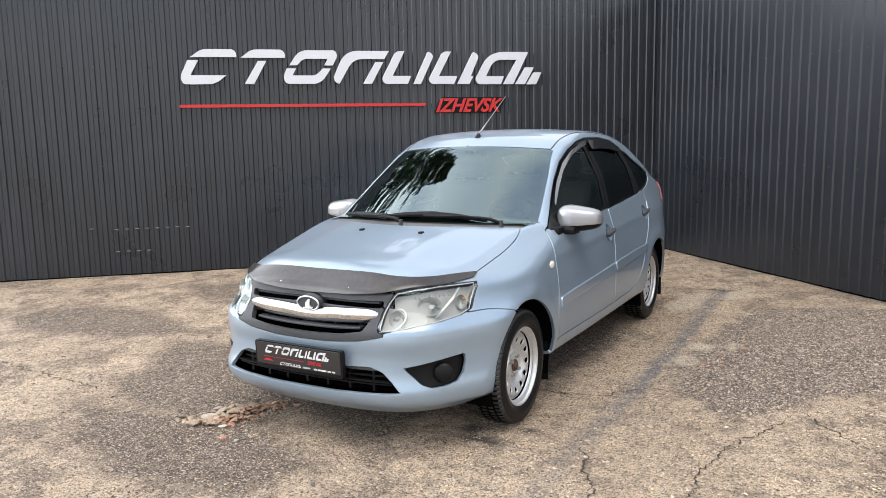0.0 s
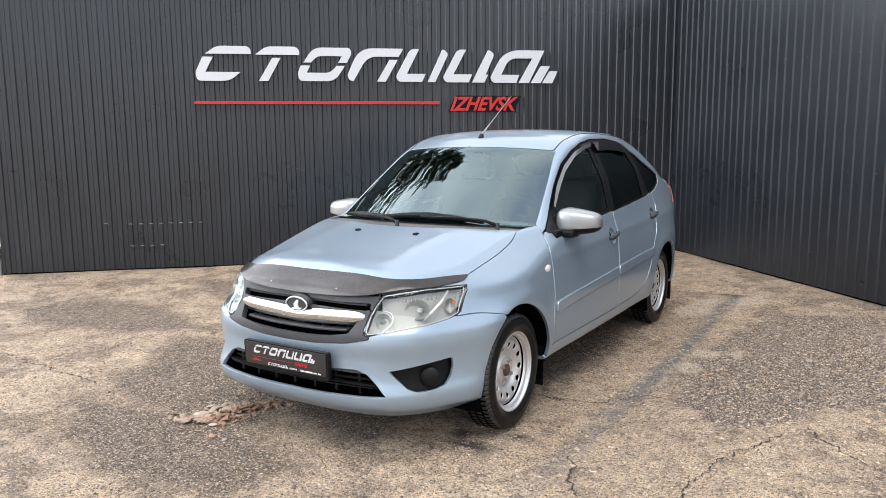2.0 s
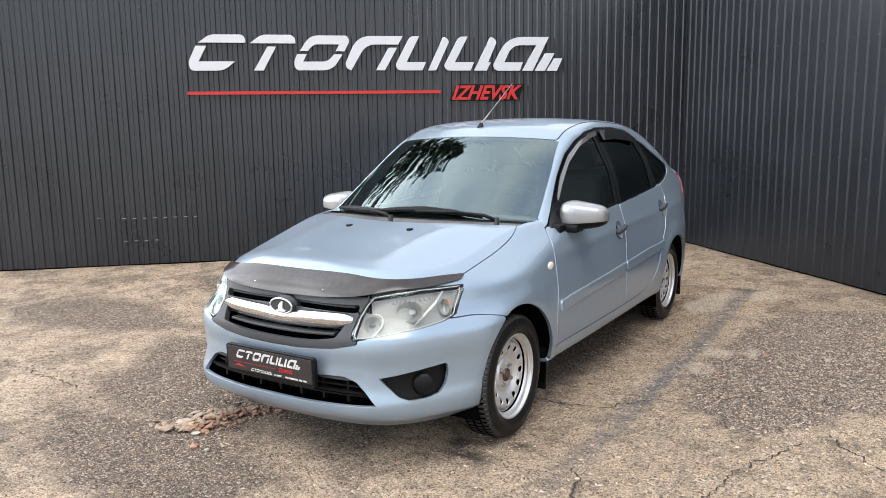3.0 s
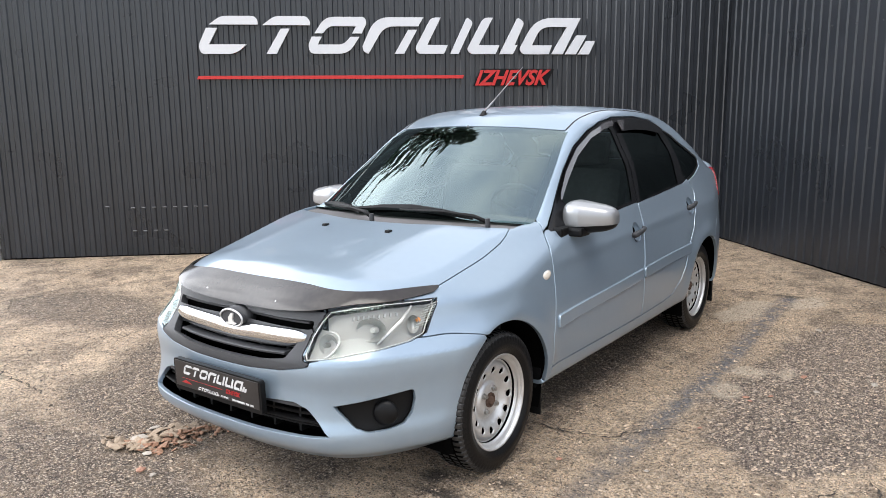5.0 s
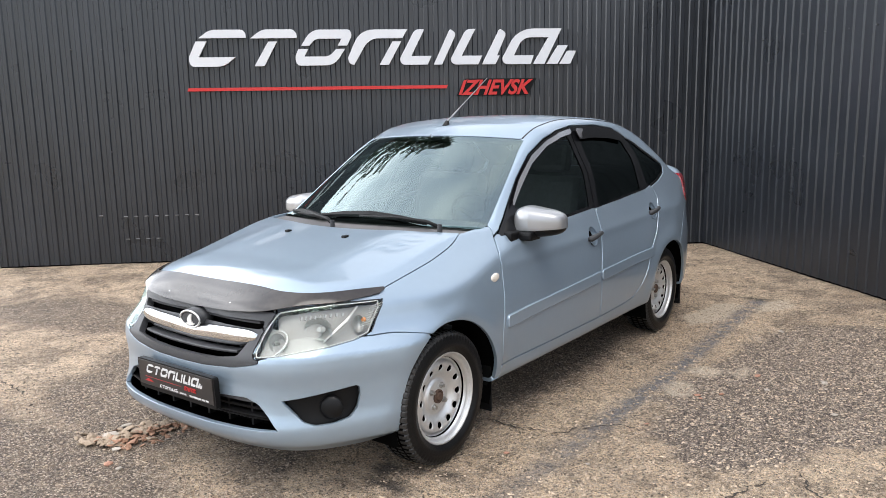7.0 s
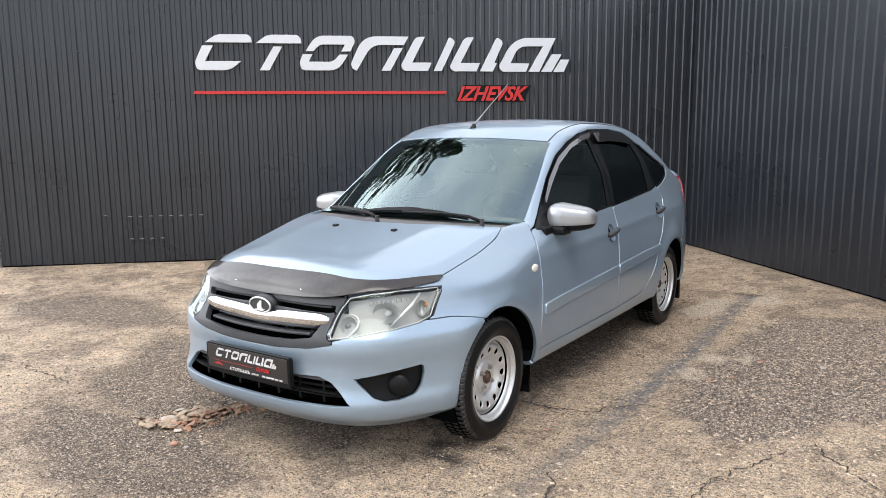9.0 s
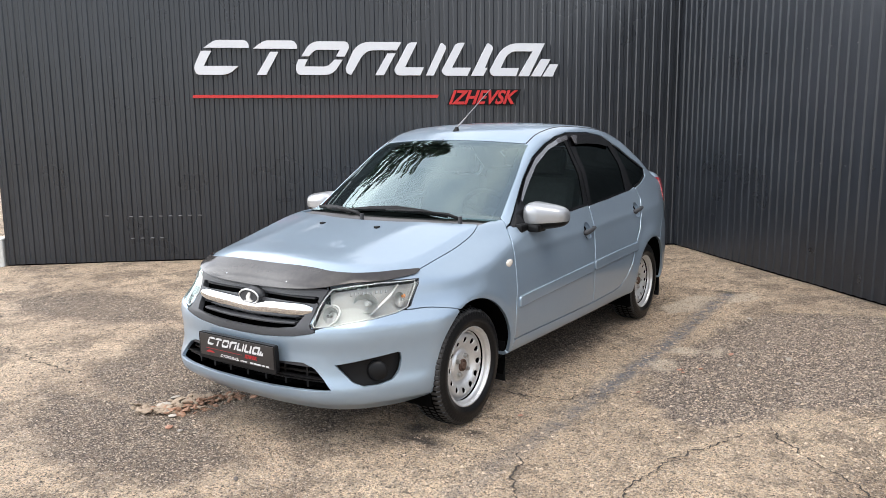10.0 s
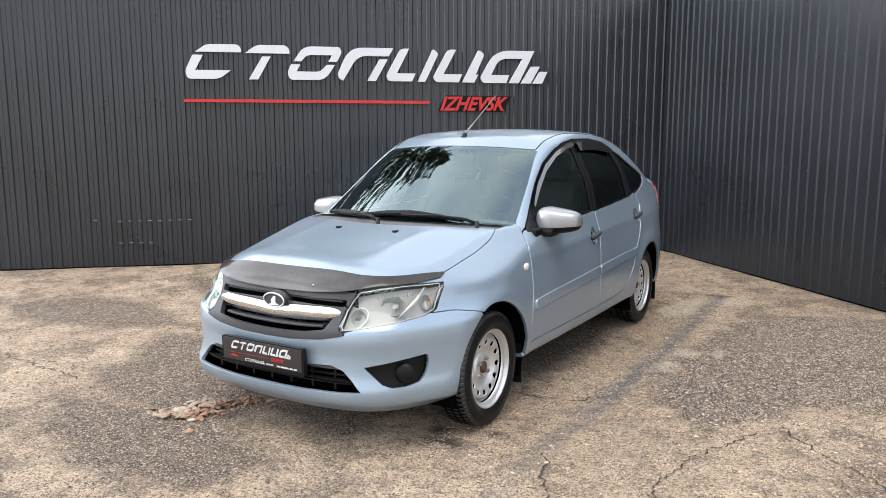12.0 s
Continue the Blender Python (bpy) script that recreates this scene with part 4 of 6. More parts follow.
panel("grille_surround", GREY_PLASTIC, lambda p: np.maximum.reduce([surround(p) + 0.001, -upper_mouth(p), -lower_mouth(p)]), car, "dark grey grille surround", fold=0.03)
for side in (1, -1):
    panel("wing", PAINT, only(side, cut(f_fender, door_f, arch, gap=0.0026)), car, bevel=0.003)
    door = panel("front_door", PAINT, only(side, cut(door_f, frame_f, handle_hole)), car, "front door with black window frame", bevel=0.005)
    panel("window_frame", FRAME_BLACK, only(side, lambda p: np.maximum.reduce([frame_f(p), -window_f(p), door_f(p) + 0.003])), door, lift=-0.003, fold=0.003)
    panel("window", SIDE_GLASS, only(side, lambda p: window_f(p) - 0.012), door, lift=-0.008, fold=0)
    door2 = panel("rear_door", PAINT, only(side, cut(door_r, frame_r, handle_hole, arch)), car, "rear door with dark tinted window", bevel=0.005)
    panel("window_frame", FRAME_BLACK, only(side, lambda p: np.maximum.reduce([frame_r(p), -window_r(p), door_r(p) + 0.003])), door2, lift=-0.003, fold=0.003)
    panel("window", TINTED, only(side, lambda p: window_r(p) - 0.012), door2, lift=-0.008, fold=0)
    panel("quarter_trim", BLACK, only(side, lambda p: np.maximum.reduce([quarter_trim(p), -quarter(p), 0.003 - door_r(p)])), car, lift=-0.002, fold=0.003)
    panel("quarter_window", TINTED, only(side, lambda p: quarter(p) - 0.010), car, "dark tinted quarter window", lift=-0.007, fold=0)
    panel("tail_lamp", RED_LENS, only(side, tail_lamp), car, "red tail lamp", lift=0.006)
TAKEN = [f_hood, f_roof, f_screen, f_cowl, f_rear_glass, f_bumper, f_rear_bumper, surround, f_lamp, f_fender, door_f, door_r, quarter_trim, tail_lamp, arch]
panel("body_shell", PAINT, lambda p: -np.minimum.reduce([t(p) for t in TAKEN]) + GAP, car, "painted pillars, sills and quarters", bevel=0.005)
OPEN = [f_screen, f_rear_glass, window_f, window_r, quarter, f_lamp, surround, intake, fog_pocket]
# near-black shell added under the skin fills the panel gaps with shade
panel("shade_shell", SHADE_BLACK, lambda p: np.maximum(-np.minimum.reduce([t(p) for t in OPEN]) + 0.02, -arch(p, 0.02)), car, lift=-0.022, fold=0)


# nose: grille, bright bar, emblem, lower intake, fog pockets
def nose_y(x, z):
    """How far forward the nose lies at a width and height."""
    y = np.linspace(-2.1, -1.3, 1600)
    p = np.stack([np.full_like(y, x), y, np.full_like(y, z)], -1)
    return float(y[np.argmax(body(p) < 0)])


def sweep(name, mat, xs, section, parent, label=""):
    """A bar across the nose: section(x) gives its cross-section as (y, z) points."""
    rings = [[(x, y, z) for y, z in section(x)] for x in xs]
    k = len(rings[0])
    verts = [v for ring in rings for v in ring]
    faces = [(i * k + j, (i + 1) * k + j, (i + 1) * k + (j + 1) % k, i * k + (j + 1) % k) for i in range(len(rings) - 1) for j in range(k)]
    faces += [tuple(range(k)), tuple(range((len(rings) - 1) * k, len(rings) * k))[::-1]]
    bm = bmesh.new()
    vs = [bm.verts.new(v) for v in verts]
    for f in faces:
        bm.faces.new([vs[i] for i in f])
    bmesh.ops.recalc_face_normals(bm, faces=bm.faces)
    return part(name, bm, mat, parent, label, smooth=False)


def bar_section(z_mid, high, out, deep):
    def at(x):
        zm = z_mid(x)
        y = nose_y(x, zm) - out
        return [(y + deep, zm - high / 2), (y + 0.004, zm - high / 2), (y, zm - high / 4), (y, zm + high / 4), (y + 0.004, zm + high / 2), (y + deep, zm + high / 2)]

    return at



XS = [round(-0.42 + 0.03 * i, 3) for i in range(29)]


def backing(name, xs, z0, z1, deep, mat):
    verts, faces = [], []
    for x in xs:
        y = nose_y(x, (z0 + z1) / 2) + deep
        verts += [(x, y, z0), (x, y, z1)]
    faces = [(2 * i, 2 * i + 2, 2 * i + 3, 2 * i + 1) for i in range(len(xs) - 1)]
    return part(name, mesh_of(name, verts, faces, mat), None, car)


# near-black sheet behind the slats paints in the grille's inner shade
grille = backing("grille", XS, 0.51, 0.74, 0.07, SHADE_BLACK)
for z, reach, out in ((0.686, 0.385, -0.008),):
    xs = [x for x in XS if abs(x) <= reach]
    sweep("slat", GREY_PLASTIC, xs, bar_section(lambda x, z=z: z + 0.02 * x * x, 0.011, out, 0.045), grille)
for z, reach in ((0.598, 0.335), (0.573, 0.32)):
    xs = [x for x in XS if abs(x) <= reach]
    sweep("slat", GREY_PLASTIC, xs, bar_section(lambda x, z=z: z + 0.09 * x * x, 0.011, -0.021, 0.045), grille)
for x in (-0.27, -0.135, 0.0, 0.135, 0.27):
    for z0, z1 in ((0.668, 0.716), (0.552, 0.618)):
        bm = bmesh.new()
        y = nose_y(x, (z0 + z1) / 2) + (0.036 if z0 > 0.6 else 0.062)
        box(bm, (x - 0.003, y, z0 + 0.3 * x * x * (z0 < 0.6)), (x + 0.003, y + 0.04, z1))
        part("grille_rib", bm, GREY_PLASTIC, grille)


def chrome_section(x):
    t = min(1.0, abs(x) / 0.372)
    top, low = 0.660 + 0.012 * t**2 - 0.010 * math.exp(-((x / 0.11) ** 2)), 0.592 + 0.014 * t**2 - 0.010 * math.exp(-((x / 0.11) ** 2))
    y = nose_y(x, 0.636) - 0.016 * (1 - t**8) - 0.004
    zm, hh = (top + low) / 2, (top - low) / 2 * (1 - 0.6 * t**14)
    return [(y + 0.035, zm - hh), (y + 0.012, zm - hh), (y + 0.003, zm - 0.7 * hh), (y, zm - 0.1 * hh), (y + 0.003, zm + 0.6 * hh), (y + 0.012, zm + hh), (y + 0.035, zm + hh)]


bar = sweep("grille_bar", CHROME, [round(-0.372 + 0.0186 * i, 4) for i in range(41)], chrome_section, car, "bright chrome bar across the grille")
bar.data.polygons.foreach_set("use_smooth", [True] * len(bar.data.polygons))

# oval emblem: a bright ring round a dark field with a plain bright sail shape
ey = nose_y(0, 0.636) - 0.018
emblem_ring = [(0.063 * math.cos(a), ey + 0.16 * (0.063 * math.cos(a)) ** 2, 0.667 + 0.033 * math.sin(a)) for a in (2 * math.pi * k / 40 for k in range(40))]
emblem = part("emblem", mesh_of("emblem", *tube(emblem_ring, 0.0042, 8, True), STEEL_PAINT, True), None, car, "oval chrome emblem")
bm = bmesh.new()
slab(bm, [(p[0], p[2]) for p in emblem_ring], 0.02, Matrix.Translation((0, ey + 0.002, 0)))
bmesh.ops.recalc_face_normals(bm, faces=bm.faces)
part("emblem_field", bm, GREY_PLASTIC, emblem)
bm = bmesh.new()
slab(bm, fillet([(-0.028, 0.648), (-0.012, 0.650), (-0.014, 0.668, 0.003), (0.004, 0.688, 0.004), (0.015, 0.686, 0.003), (0.010, 0.662), (0.016, 0.652), (0.030, 0.650), (0.022, 0.643), (-0.022, 0.642)]), 0.006, Matrix.Translation((0, ey - 0.004, 0)))
bmesh.ops.recalc_face_normals(bm, faces=bm.faces)
part("emblem_shape", bm, LAMP_WHITE, emblem)

# boss behind the emblem
bm = bmesh.new()
rod(bm, (0, ey + 0.07, 0.668), (0, ey + 0.012, 0.668), 0.044, 0.040, sides=32)
for v in bm.verts:
    v.co.x *= 1.45
part("emblem_boss", bm, GREY_PLASTIC, emblem, smooth=True)

IXS = [round(-0.54 + 0.03 * i, 3) for i in range(37)]
# likewise a near-black sheet for the shaded depth of the intake
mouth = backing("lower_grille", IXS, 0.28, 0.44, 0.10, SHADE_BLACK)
for z, reach, high in ((0.37, 0.44, 0.012), (0.335, 0.475, 0.010)):
    sweep("slat", BLACK, [x for x in IXS if abs(x) <= reach], bar_section(lambda x, z=z: z, high, -0.03, 0.05), mouth)
sweep("lip_strip", BLACK, [x for x in IXS if abs(x) <= 0.49], bar_section(lambda x: 0.352 - 0.02 * x * x, 0.006, -0.012, 0.03), mouth)
for x in (-0.36, -0.24, -0.12, 0.0, 0.12, 0.24, 0.36):
    bm = bmesh.new()
    y = nose_y(x, 0.34) + 0.04
    box(bm, (x - 0.006, y, 0.30), (x + 0.006, y + 0.05, 0.40))
    part("rib", bm, BLACK, mouth)
sweep("intake_shelf", GREY_PLASTIC, [x for x in IXS if abs(x) <= 0.45], lambda x: [(nose_y(x, 0.42) + d, z) for d, z in ((0.004, 0.416), (0.004, 0.40), (0.05, 0.385), (0.08, 0.385), (0.08, 0.416))], mouth)
for side in (1, -1):
    pocket = panel("fog_pocket", BLACK, only(side, lambda p: fog_pocket(p) - 0.002), car, "black fog-lamp pocket", lift=-0.03, fold=-0.03)
    fy = nose_y(0.625, 0.385)
    at, way = Vector((side * 0.632, fy + 0.03, 0.378)), Vector((side * 0.5, -0.86, 0.05)).normalized()
    bm = bmesh.new()
    bmesh.ops.create_uvsphere(bm, u_segments=28, v_segments=14, radius=0.046, matrix=Matrix.Translation(at) @ way.to_track_quat("Z", "Y").to_matrix().to_4x4() @ Matrix.Diagonal((1, 1, 0.45, 1)))
    part("blank_cover", bm, BLACK, pocket, "round blank cover", smooth=True)

# headlamps: clear cover, pale housing, dipped-beam bowl, broad main reflector, indicator
def bowl(name, mat, c, way, rx, rz, deep, parent, label="", power=2.0, facets=28):
    turn = way.to_track_quat("Z", "Y").to_matrix().to_4x4()
    verts, faces = [], []
    for i in range(7):
        t = i / 6
        verts += [Matrix.Translation(c) @ turn @ Vector(((0.1 + 0.9 * t) * rx * math.cos(a), (0.1 + 0.9 * t) * rz * math.sin(a), deep * (t**power - 1))) for a in (2 * math.pi * k / facets for k in range(facets))]
    faces = [(i * facets + k, i * facets + (k + 1) % facets, (i + 1) * facets + (k + 1) % facets, (i + 1) * facets + k) for i in range(6) for k in range(facets)] + [tuple(range(facets))[::-1]]
    return part(name, mesh_of(name, verts, faces, mat, facets > 20), None, parent, label)


for side in (1, -1):
    lamp = panel("headlamp", LAMP_GLASS, only(side, lambda p: f_lamp(p) + 0.002), car, "clear halogen headlamp", lift=0.001, fold=0.003)
    lamp.visible_shadow = False
    panel("housing", LAMP_INNER, only(side, lambda p: f_lamp(p) + 0.003), lamp, "pale silvery lamp housing", lift=-0.038, fold=-0.034)
    for name, mat, inset, thick in (("rim", GREY_PLASTIC, 0.0, 0.0018), ("inner_rim", LAMP_WHITE, 0.007, 0.0022)):
        mid = Vector((0.545, 0.662))
        ring = []
        for a, b in zip(HEADLAMP, HEADLAMP[1:] + HEADLAMP[:1]):
            for k in range(4):
                q = Vector(a).lerp(Vector(b), k / 4)
                q = q + (mid - q).normalized() * inset
                ring.append((side * q.x, nose_y(q.x, q.y) + (0.004 if inset < 0 else 0.003), q.y))
        part(name, mesh_of(name, *tube(ring, thick, 6, True), mat, True), None, lamp, "pale inner rim" if inset > 0 else "")
    way = Vector((side * 0.35, -0.92, 0.12)).normalized()
    at = lambda x, z, d: Vector((side * x, nose_y(x, z) + d, z))
    bowl("bowl", REFLECTOR, at(0.452, 0.622, 0.026), way, 0.036, 0.038, 0.03, lamp, "small round bowl")
    arc = [at(0.452 + 0.040 * math.cos(a), 0.622 + 0.042 * math.sin(a), 0.012) for a in (radians(-70 + 10 * k) for k in range(18))]
    part("bezel", mesh_of("bezel", *tube(arc, 0.0045, 6), LAMP_WHITE, True), None, lamp, "pale half-ring")
    bm = bmesh.new()
    rod(bm, at(0.452, 0.622, 0.03), at(0.452, 0.622, 0.008), 0.010, 0.008, sides=12)
    part("bulb", bm, STEEL, lamp)
    bowl("reflector", REFLECTOR, at(0.560, 0.668, 0.022), way, 0.058, 0.044, 0.035, lamp, "broad faceted reflector", 1.5, 14)
    for k in range(9):
        bm = bmesh.new()
        x = 0.505 + 0.0125 * k
        rod(bm, at(x, 0.714 + 0.0006 * k, 0.016), at(x + 0.004, 0.702 + 0.0008 * k, 0.010), 0.0045, sides=6)
        part("facet", bm, REFLECTOR, lamp)
    bm = bmesh.new()
    rod(bm, at(0.56, 0.662, 0.05), at(0.568, 0.668, 0.010), 0.013, 0.010, sides=12)
    part("bulb", bm, LAMP_WHITE, lamp)
    pts = [at(0.628, 0.735, 0.016), at(0.622, 0.69, 0.008), at(0.606, 0.65, 0.010), at(0.594, 0.622, 0.018)]
    part("divider", mesh_of("divider", *tube(pts, [0.004, 0.008, 0.007, 0.003], 8), LAMP_WHITE, True), None, lamp, "curved pale divider")
    bowl("indicator", REFLECTOR, at(0.646, 0.672, 0.020), Vector((side * 0.6, -0.8, 0.1)).normalized(), 0.022, 0.034, 0.024, lamp)
    bm = bmesh.new()
    bmesh.ops.create_uvsphere(bm, u_segments=14, v_segments=10, radius=0.010, matrix=Matrix.Translation(at(0.651, 0.684, 0.020)))
    part("bulb", bm, AMBER, lamp, "amber indicator bulb", smooth=True)
    for k in range(9):
        bm = bmesh.new()
        z = 0.735 - 0.0085 * k
        rod(bm, at(0.654, z - 0.006, 0.012), at(0.676, z + 0.003, 0.005), 0.0017, sides=5)
        part("flute", bm, LAMP_WHITE, lamp)

# smoked deflector along the bonnet's front edge
defl_low = spline([(0, 0.710), (0.25, 0.719), (0.395, 0.731), (0.504, 0.75), (0.603, 0.757), (0.656, 0.768), (0.8, 0.78)])
defl_top = spline([(0, 0.797), (0.3, 0.795), (0.42, 0.785), (0.535, 0.785), (0.6, 0.788), (0.65, 0.786), (0.8, 0.78)])
panel("bonnet_deflector", SMOKE, lambda p: np.maximum.reduce([defl_low(np.abs(p[:, 0])) - p[:, 2], p[:, 2] - defl_top(np.abs(p[:, 0])), np.abs(p[:, 0]) - 0.652, p[:, 1] + 1.4]), car, "smoked black bonnet deflector", lift=lambda p: 0.018 - 0.010 * step(np.abs(p[:, 0]), 0.4, 0.62), fold=0.004)
for x in (-0.5, -0.2, 0.2, 0.5):
    z = 0.748 if abs(x) < 0.4 else 0.768
    bm = bmesh.new()
    y = nose_y(x, z) - 0.019
    bmesh.ops.create_uvsphere(bm, u_segments=8, v_segments=6, radius=0.005, matrix=Matrix.Translation((x, y, z)))
    part("screw", bm, CHROME, car, "small deflector screw", smooth=True)

# number-plate holder with the dealer's card
plate = thing("plate_holder", "", "")
for key in list(plate.keys()):
    del plate[key]
plate.parent = car
plate.matrix_local = Matrix.Translation((0, -1.992, 0.425)) @ pose(0, 0, 0, 2.0) @ Matrix.Diagonal((0.965, 1, 1, 1))
bm = bmesh.new()
slab(bm, fillet([(-0.264, -0.064, 0.014), (0.264, -0.064, 0.014), (0.264, 0.064, 0.014), (-0.264, 0.064, 0.014)]), 0.022, Matrix.Identity(4), 0.003)
bmesh.ops.recalc_face_normals(bm, faces=bm.faces)
holder = part("holder", bm, BLACK, plate)
bm = bmesh.new()
box(bm, (-0.254, -0.003, -0.046), (0.254, 0.004, 0.058), 0.001)
part("card", bm, PLATE_BLACK, plate, "glossy black dealer card")


def mini_sign(left, foot, wide, depth, rule):
    k = wide / 3.91
    m = Matrix.Translation((left, -0.0038 - depth, foot)) @ Matrix.Diagonal((k, 1, k * 1.12, 1)) @ Matrix.Translation((0, 0, -2.0))
    bm = bmesh.new()
    for shapes in LETTERS:
        for outline in shapes:
            slab(bm, fillet(outline), 0.001, m)
    bmesh.ops.recalc_face_normals(bm, faces=bm.faces)
    part("lettering", bm, PLATE_WHITE, plate, "white slanted lettering")
    if rule:
        bm = bmesh.new()
        slab(bm, [(left - 0.01, foot - 0.016), (left + wide * 0.62, foot - 0.016), (left + wide * 0.62, foot - 0.0175), (left - 0.01, foot - 0.0175)], 0.001, Matrix.Translation((0, -0.0048, 0)))
        bmesh.ops.recalc_face_normals(bm, faces=bm.faces)
        part("rule", bm, PLATE_RED, plate)


mini_sign(-0.2, 0.008, 0.39, 0.0008, True)
mini_sign(-0.11, -0.0405, 0.13, 0.0008, False)
for text, x, z, high, wide, mat in (("IZHEVSK", 0.062, -0.018, 0.017, 0.088, PLATE_RED), ("IZHEVSK", 0.03, -0.0395, 0.007, 0.05, PLATE_WHITE)):
    me = letters_mesh(text, high, 0.42, 0.0006)
    me.materials.append(mat)
    w = max(v.co.x for v in me.vertices)
    ob = part("lettering", me, None, plate)
    ob.matrix_basis = Matrix.Translation((x, -0.005, z)) @ pose(0, 0, 0, 90) @ Matrix.Diagonal((wide / w, 1, 1, 1))
bm = bmesh.new()
for k, w in enumerate((0.02, 0.03, 0.018, 0.018, 0.018)):
    x = 0.098 + 0.025 * k + 0.006 * (k > 1)
    slab(bm, [(x, -0.0405), (x + w, -0.0405), (x + w, -0.0335), (x, -0.0335)], 0.001, Matrix.Translation((0, -0.0048, 0)))
bmesh.ops.recalc_face_normals(bm, faces=bm.faces)
part("print", bm, PLATE_WHITE, plate, "small unreadable white print")
bm = bmesh.new()
slab(bm, [(-0.215, -0.028), (-0.19, -0.016), (-0.17, -0.020), (-0.15, -0.028)], 0.001, Matrix.Translation((0, -0.0048, 0)))
bmesh.ops.recalc_face_normals(bm, faces=bm.faces)
part("mark", bm, PLATE_RED, plate)

# ---- wheels ----
def spun(profile, count, twist=None):
    """A ring turned round x from (x, r) points; twist(k, i, r) may change r."""
    verts, k = [], len(profile)
    for j in range(count):
        a = 2 * math.pi * j / count
        for i, (x, r) in enumerate(profile):
            q = twist(j, i, r) if twist else r
            verts.append((x, q * math.cos(a), q * math.sin(a)))
    faces = [(j * k + i, j * k + i + 1, ((j + 1) % count) * k + i + 1, ((j + 1) % count) * k + i) for j in range(count) for i in range(k - 1)]
    return np.array(verts), faces


TYRE = [(-0.066, 0.185), (-0.082, 0.2), (-0.088, 0.225), (-0.086, 0.25), (-0.08, 0.268), (-0.076, 0.277), (-0.066, 0.283), (-0.058, 0.285), (-0.045, 0.286), (-0.041, 0.286), (-0.040, 0.279), (-0.034, 0.279), (-0.033, 0.287), (-0.005, 0.287), (-0.004, 0.280), (0.004, 0.280), (0.005, 0.287), (0.033, 0.287), (0.034, 0.279), (0.040, 0.279), (0.041, 0.286), (0.045, 0.286), (0.058, 0.285), (0.066, 0.283), (0.076, 0.277), (0.08, 0.268), (0.086, 0.25), (0.0865, 0.243), (0.088, 0.240), (0.0885, 0.225), (0.087, 0.218), (0.0855, 0.216), (0.080, 0.2), (0.066, 0.19)]


def lug(j, i, r):
    x = TYRE[i][0]
    if j % 5 == 0 and abs(x) > 0.043 and r > 0.262:
        return r - 0.005
    if j % 5 == 2 and abs(x) <= 0.033 and r > 0.284:
        return r - 0.006
    return r


RIM = [(0.06, 0.176), (0.072, 0.196), (0.0765, 0.197), (0.0785, 0.194), (0.0765, 0.1895), (0.069, 0.1865), (0.060, 0.184), (0.056, 0.180), (0.0545, 0.1745), (0.036, 0.171), (0.032, 0.167), (0.032, 0.161), (0.038, 0.156), (0.043, 0.151), (0.046, 0.145), (0.047, 0.136), (0.046, 0.127), (0.042, 0.117), (0.035, 0.107), (0.027, 0.098), (0.021, 0.090), (0.018, 0.082), (0.018, 0.077), (0.021, 0.073), (0.027, 0.069), (0.029, 0.060), (0.029, 0.048), (0.030, 0.038), (0.031, 0.030)]


def rim_holes(p):
    a, r = np.arctan2(p[:, 2], p[:, 1]), np.hypot(p[:, 1], p[:, 2])
    s = (a / (2 * math.pi) * 12) % 1.0 - 0.5
    return 1 - np.hypot(s * 2 * math.pi / 12 * r / 0.0160, (r - 0.127) / 0.0150)


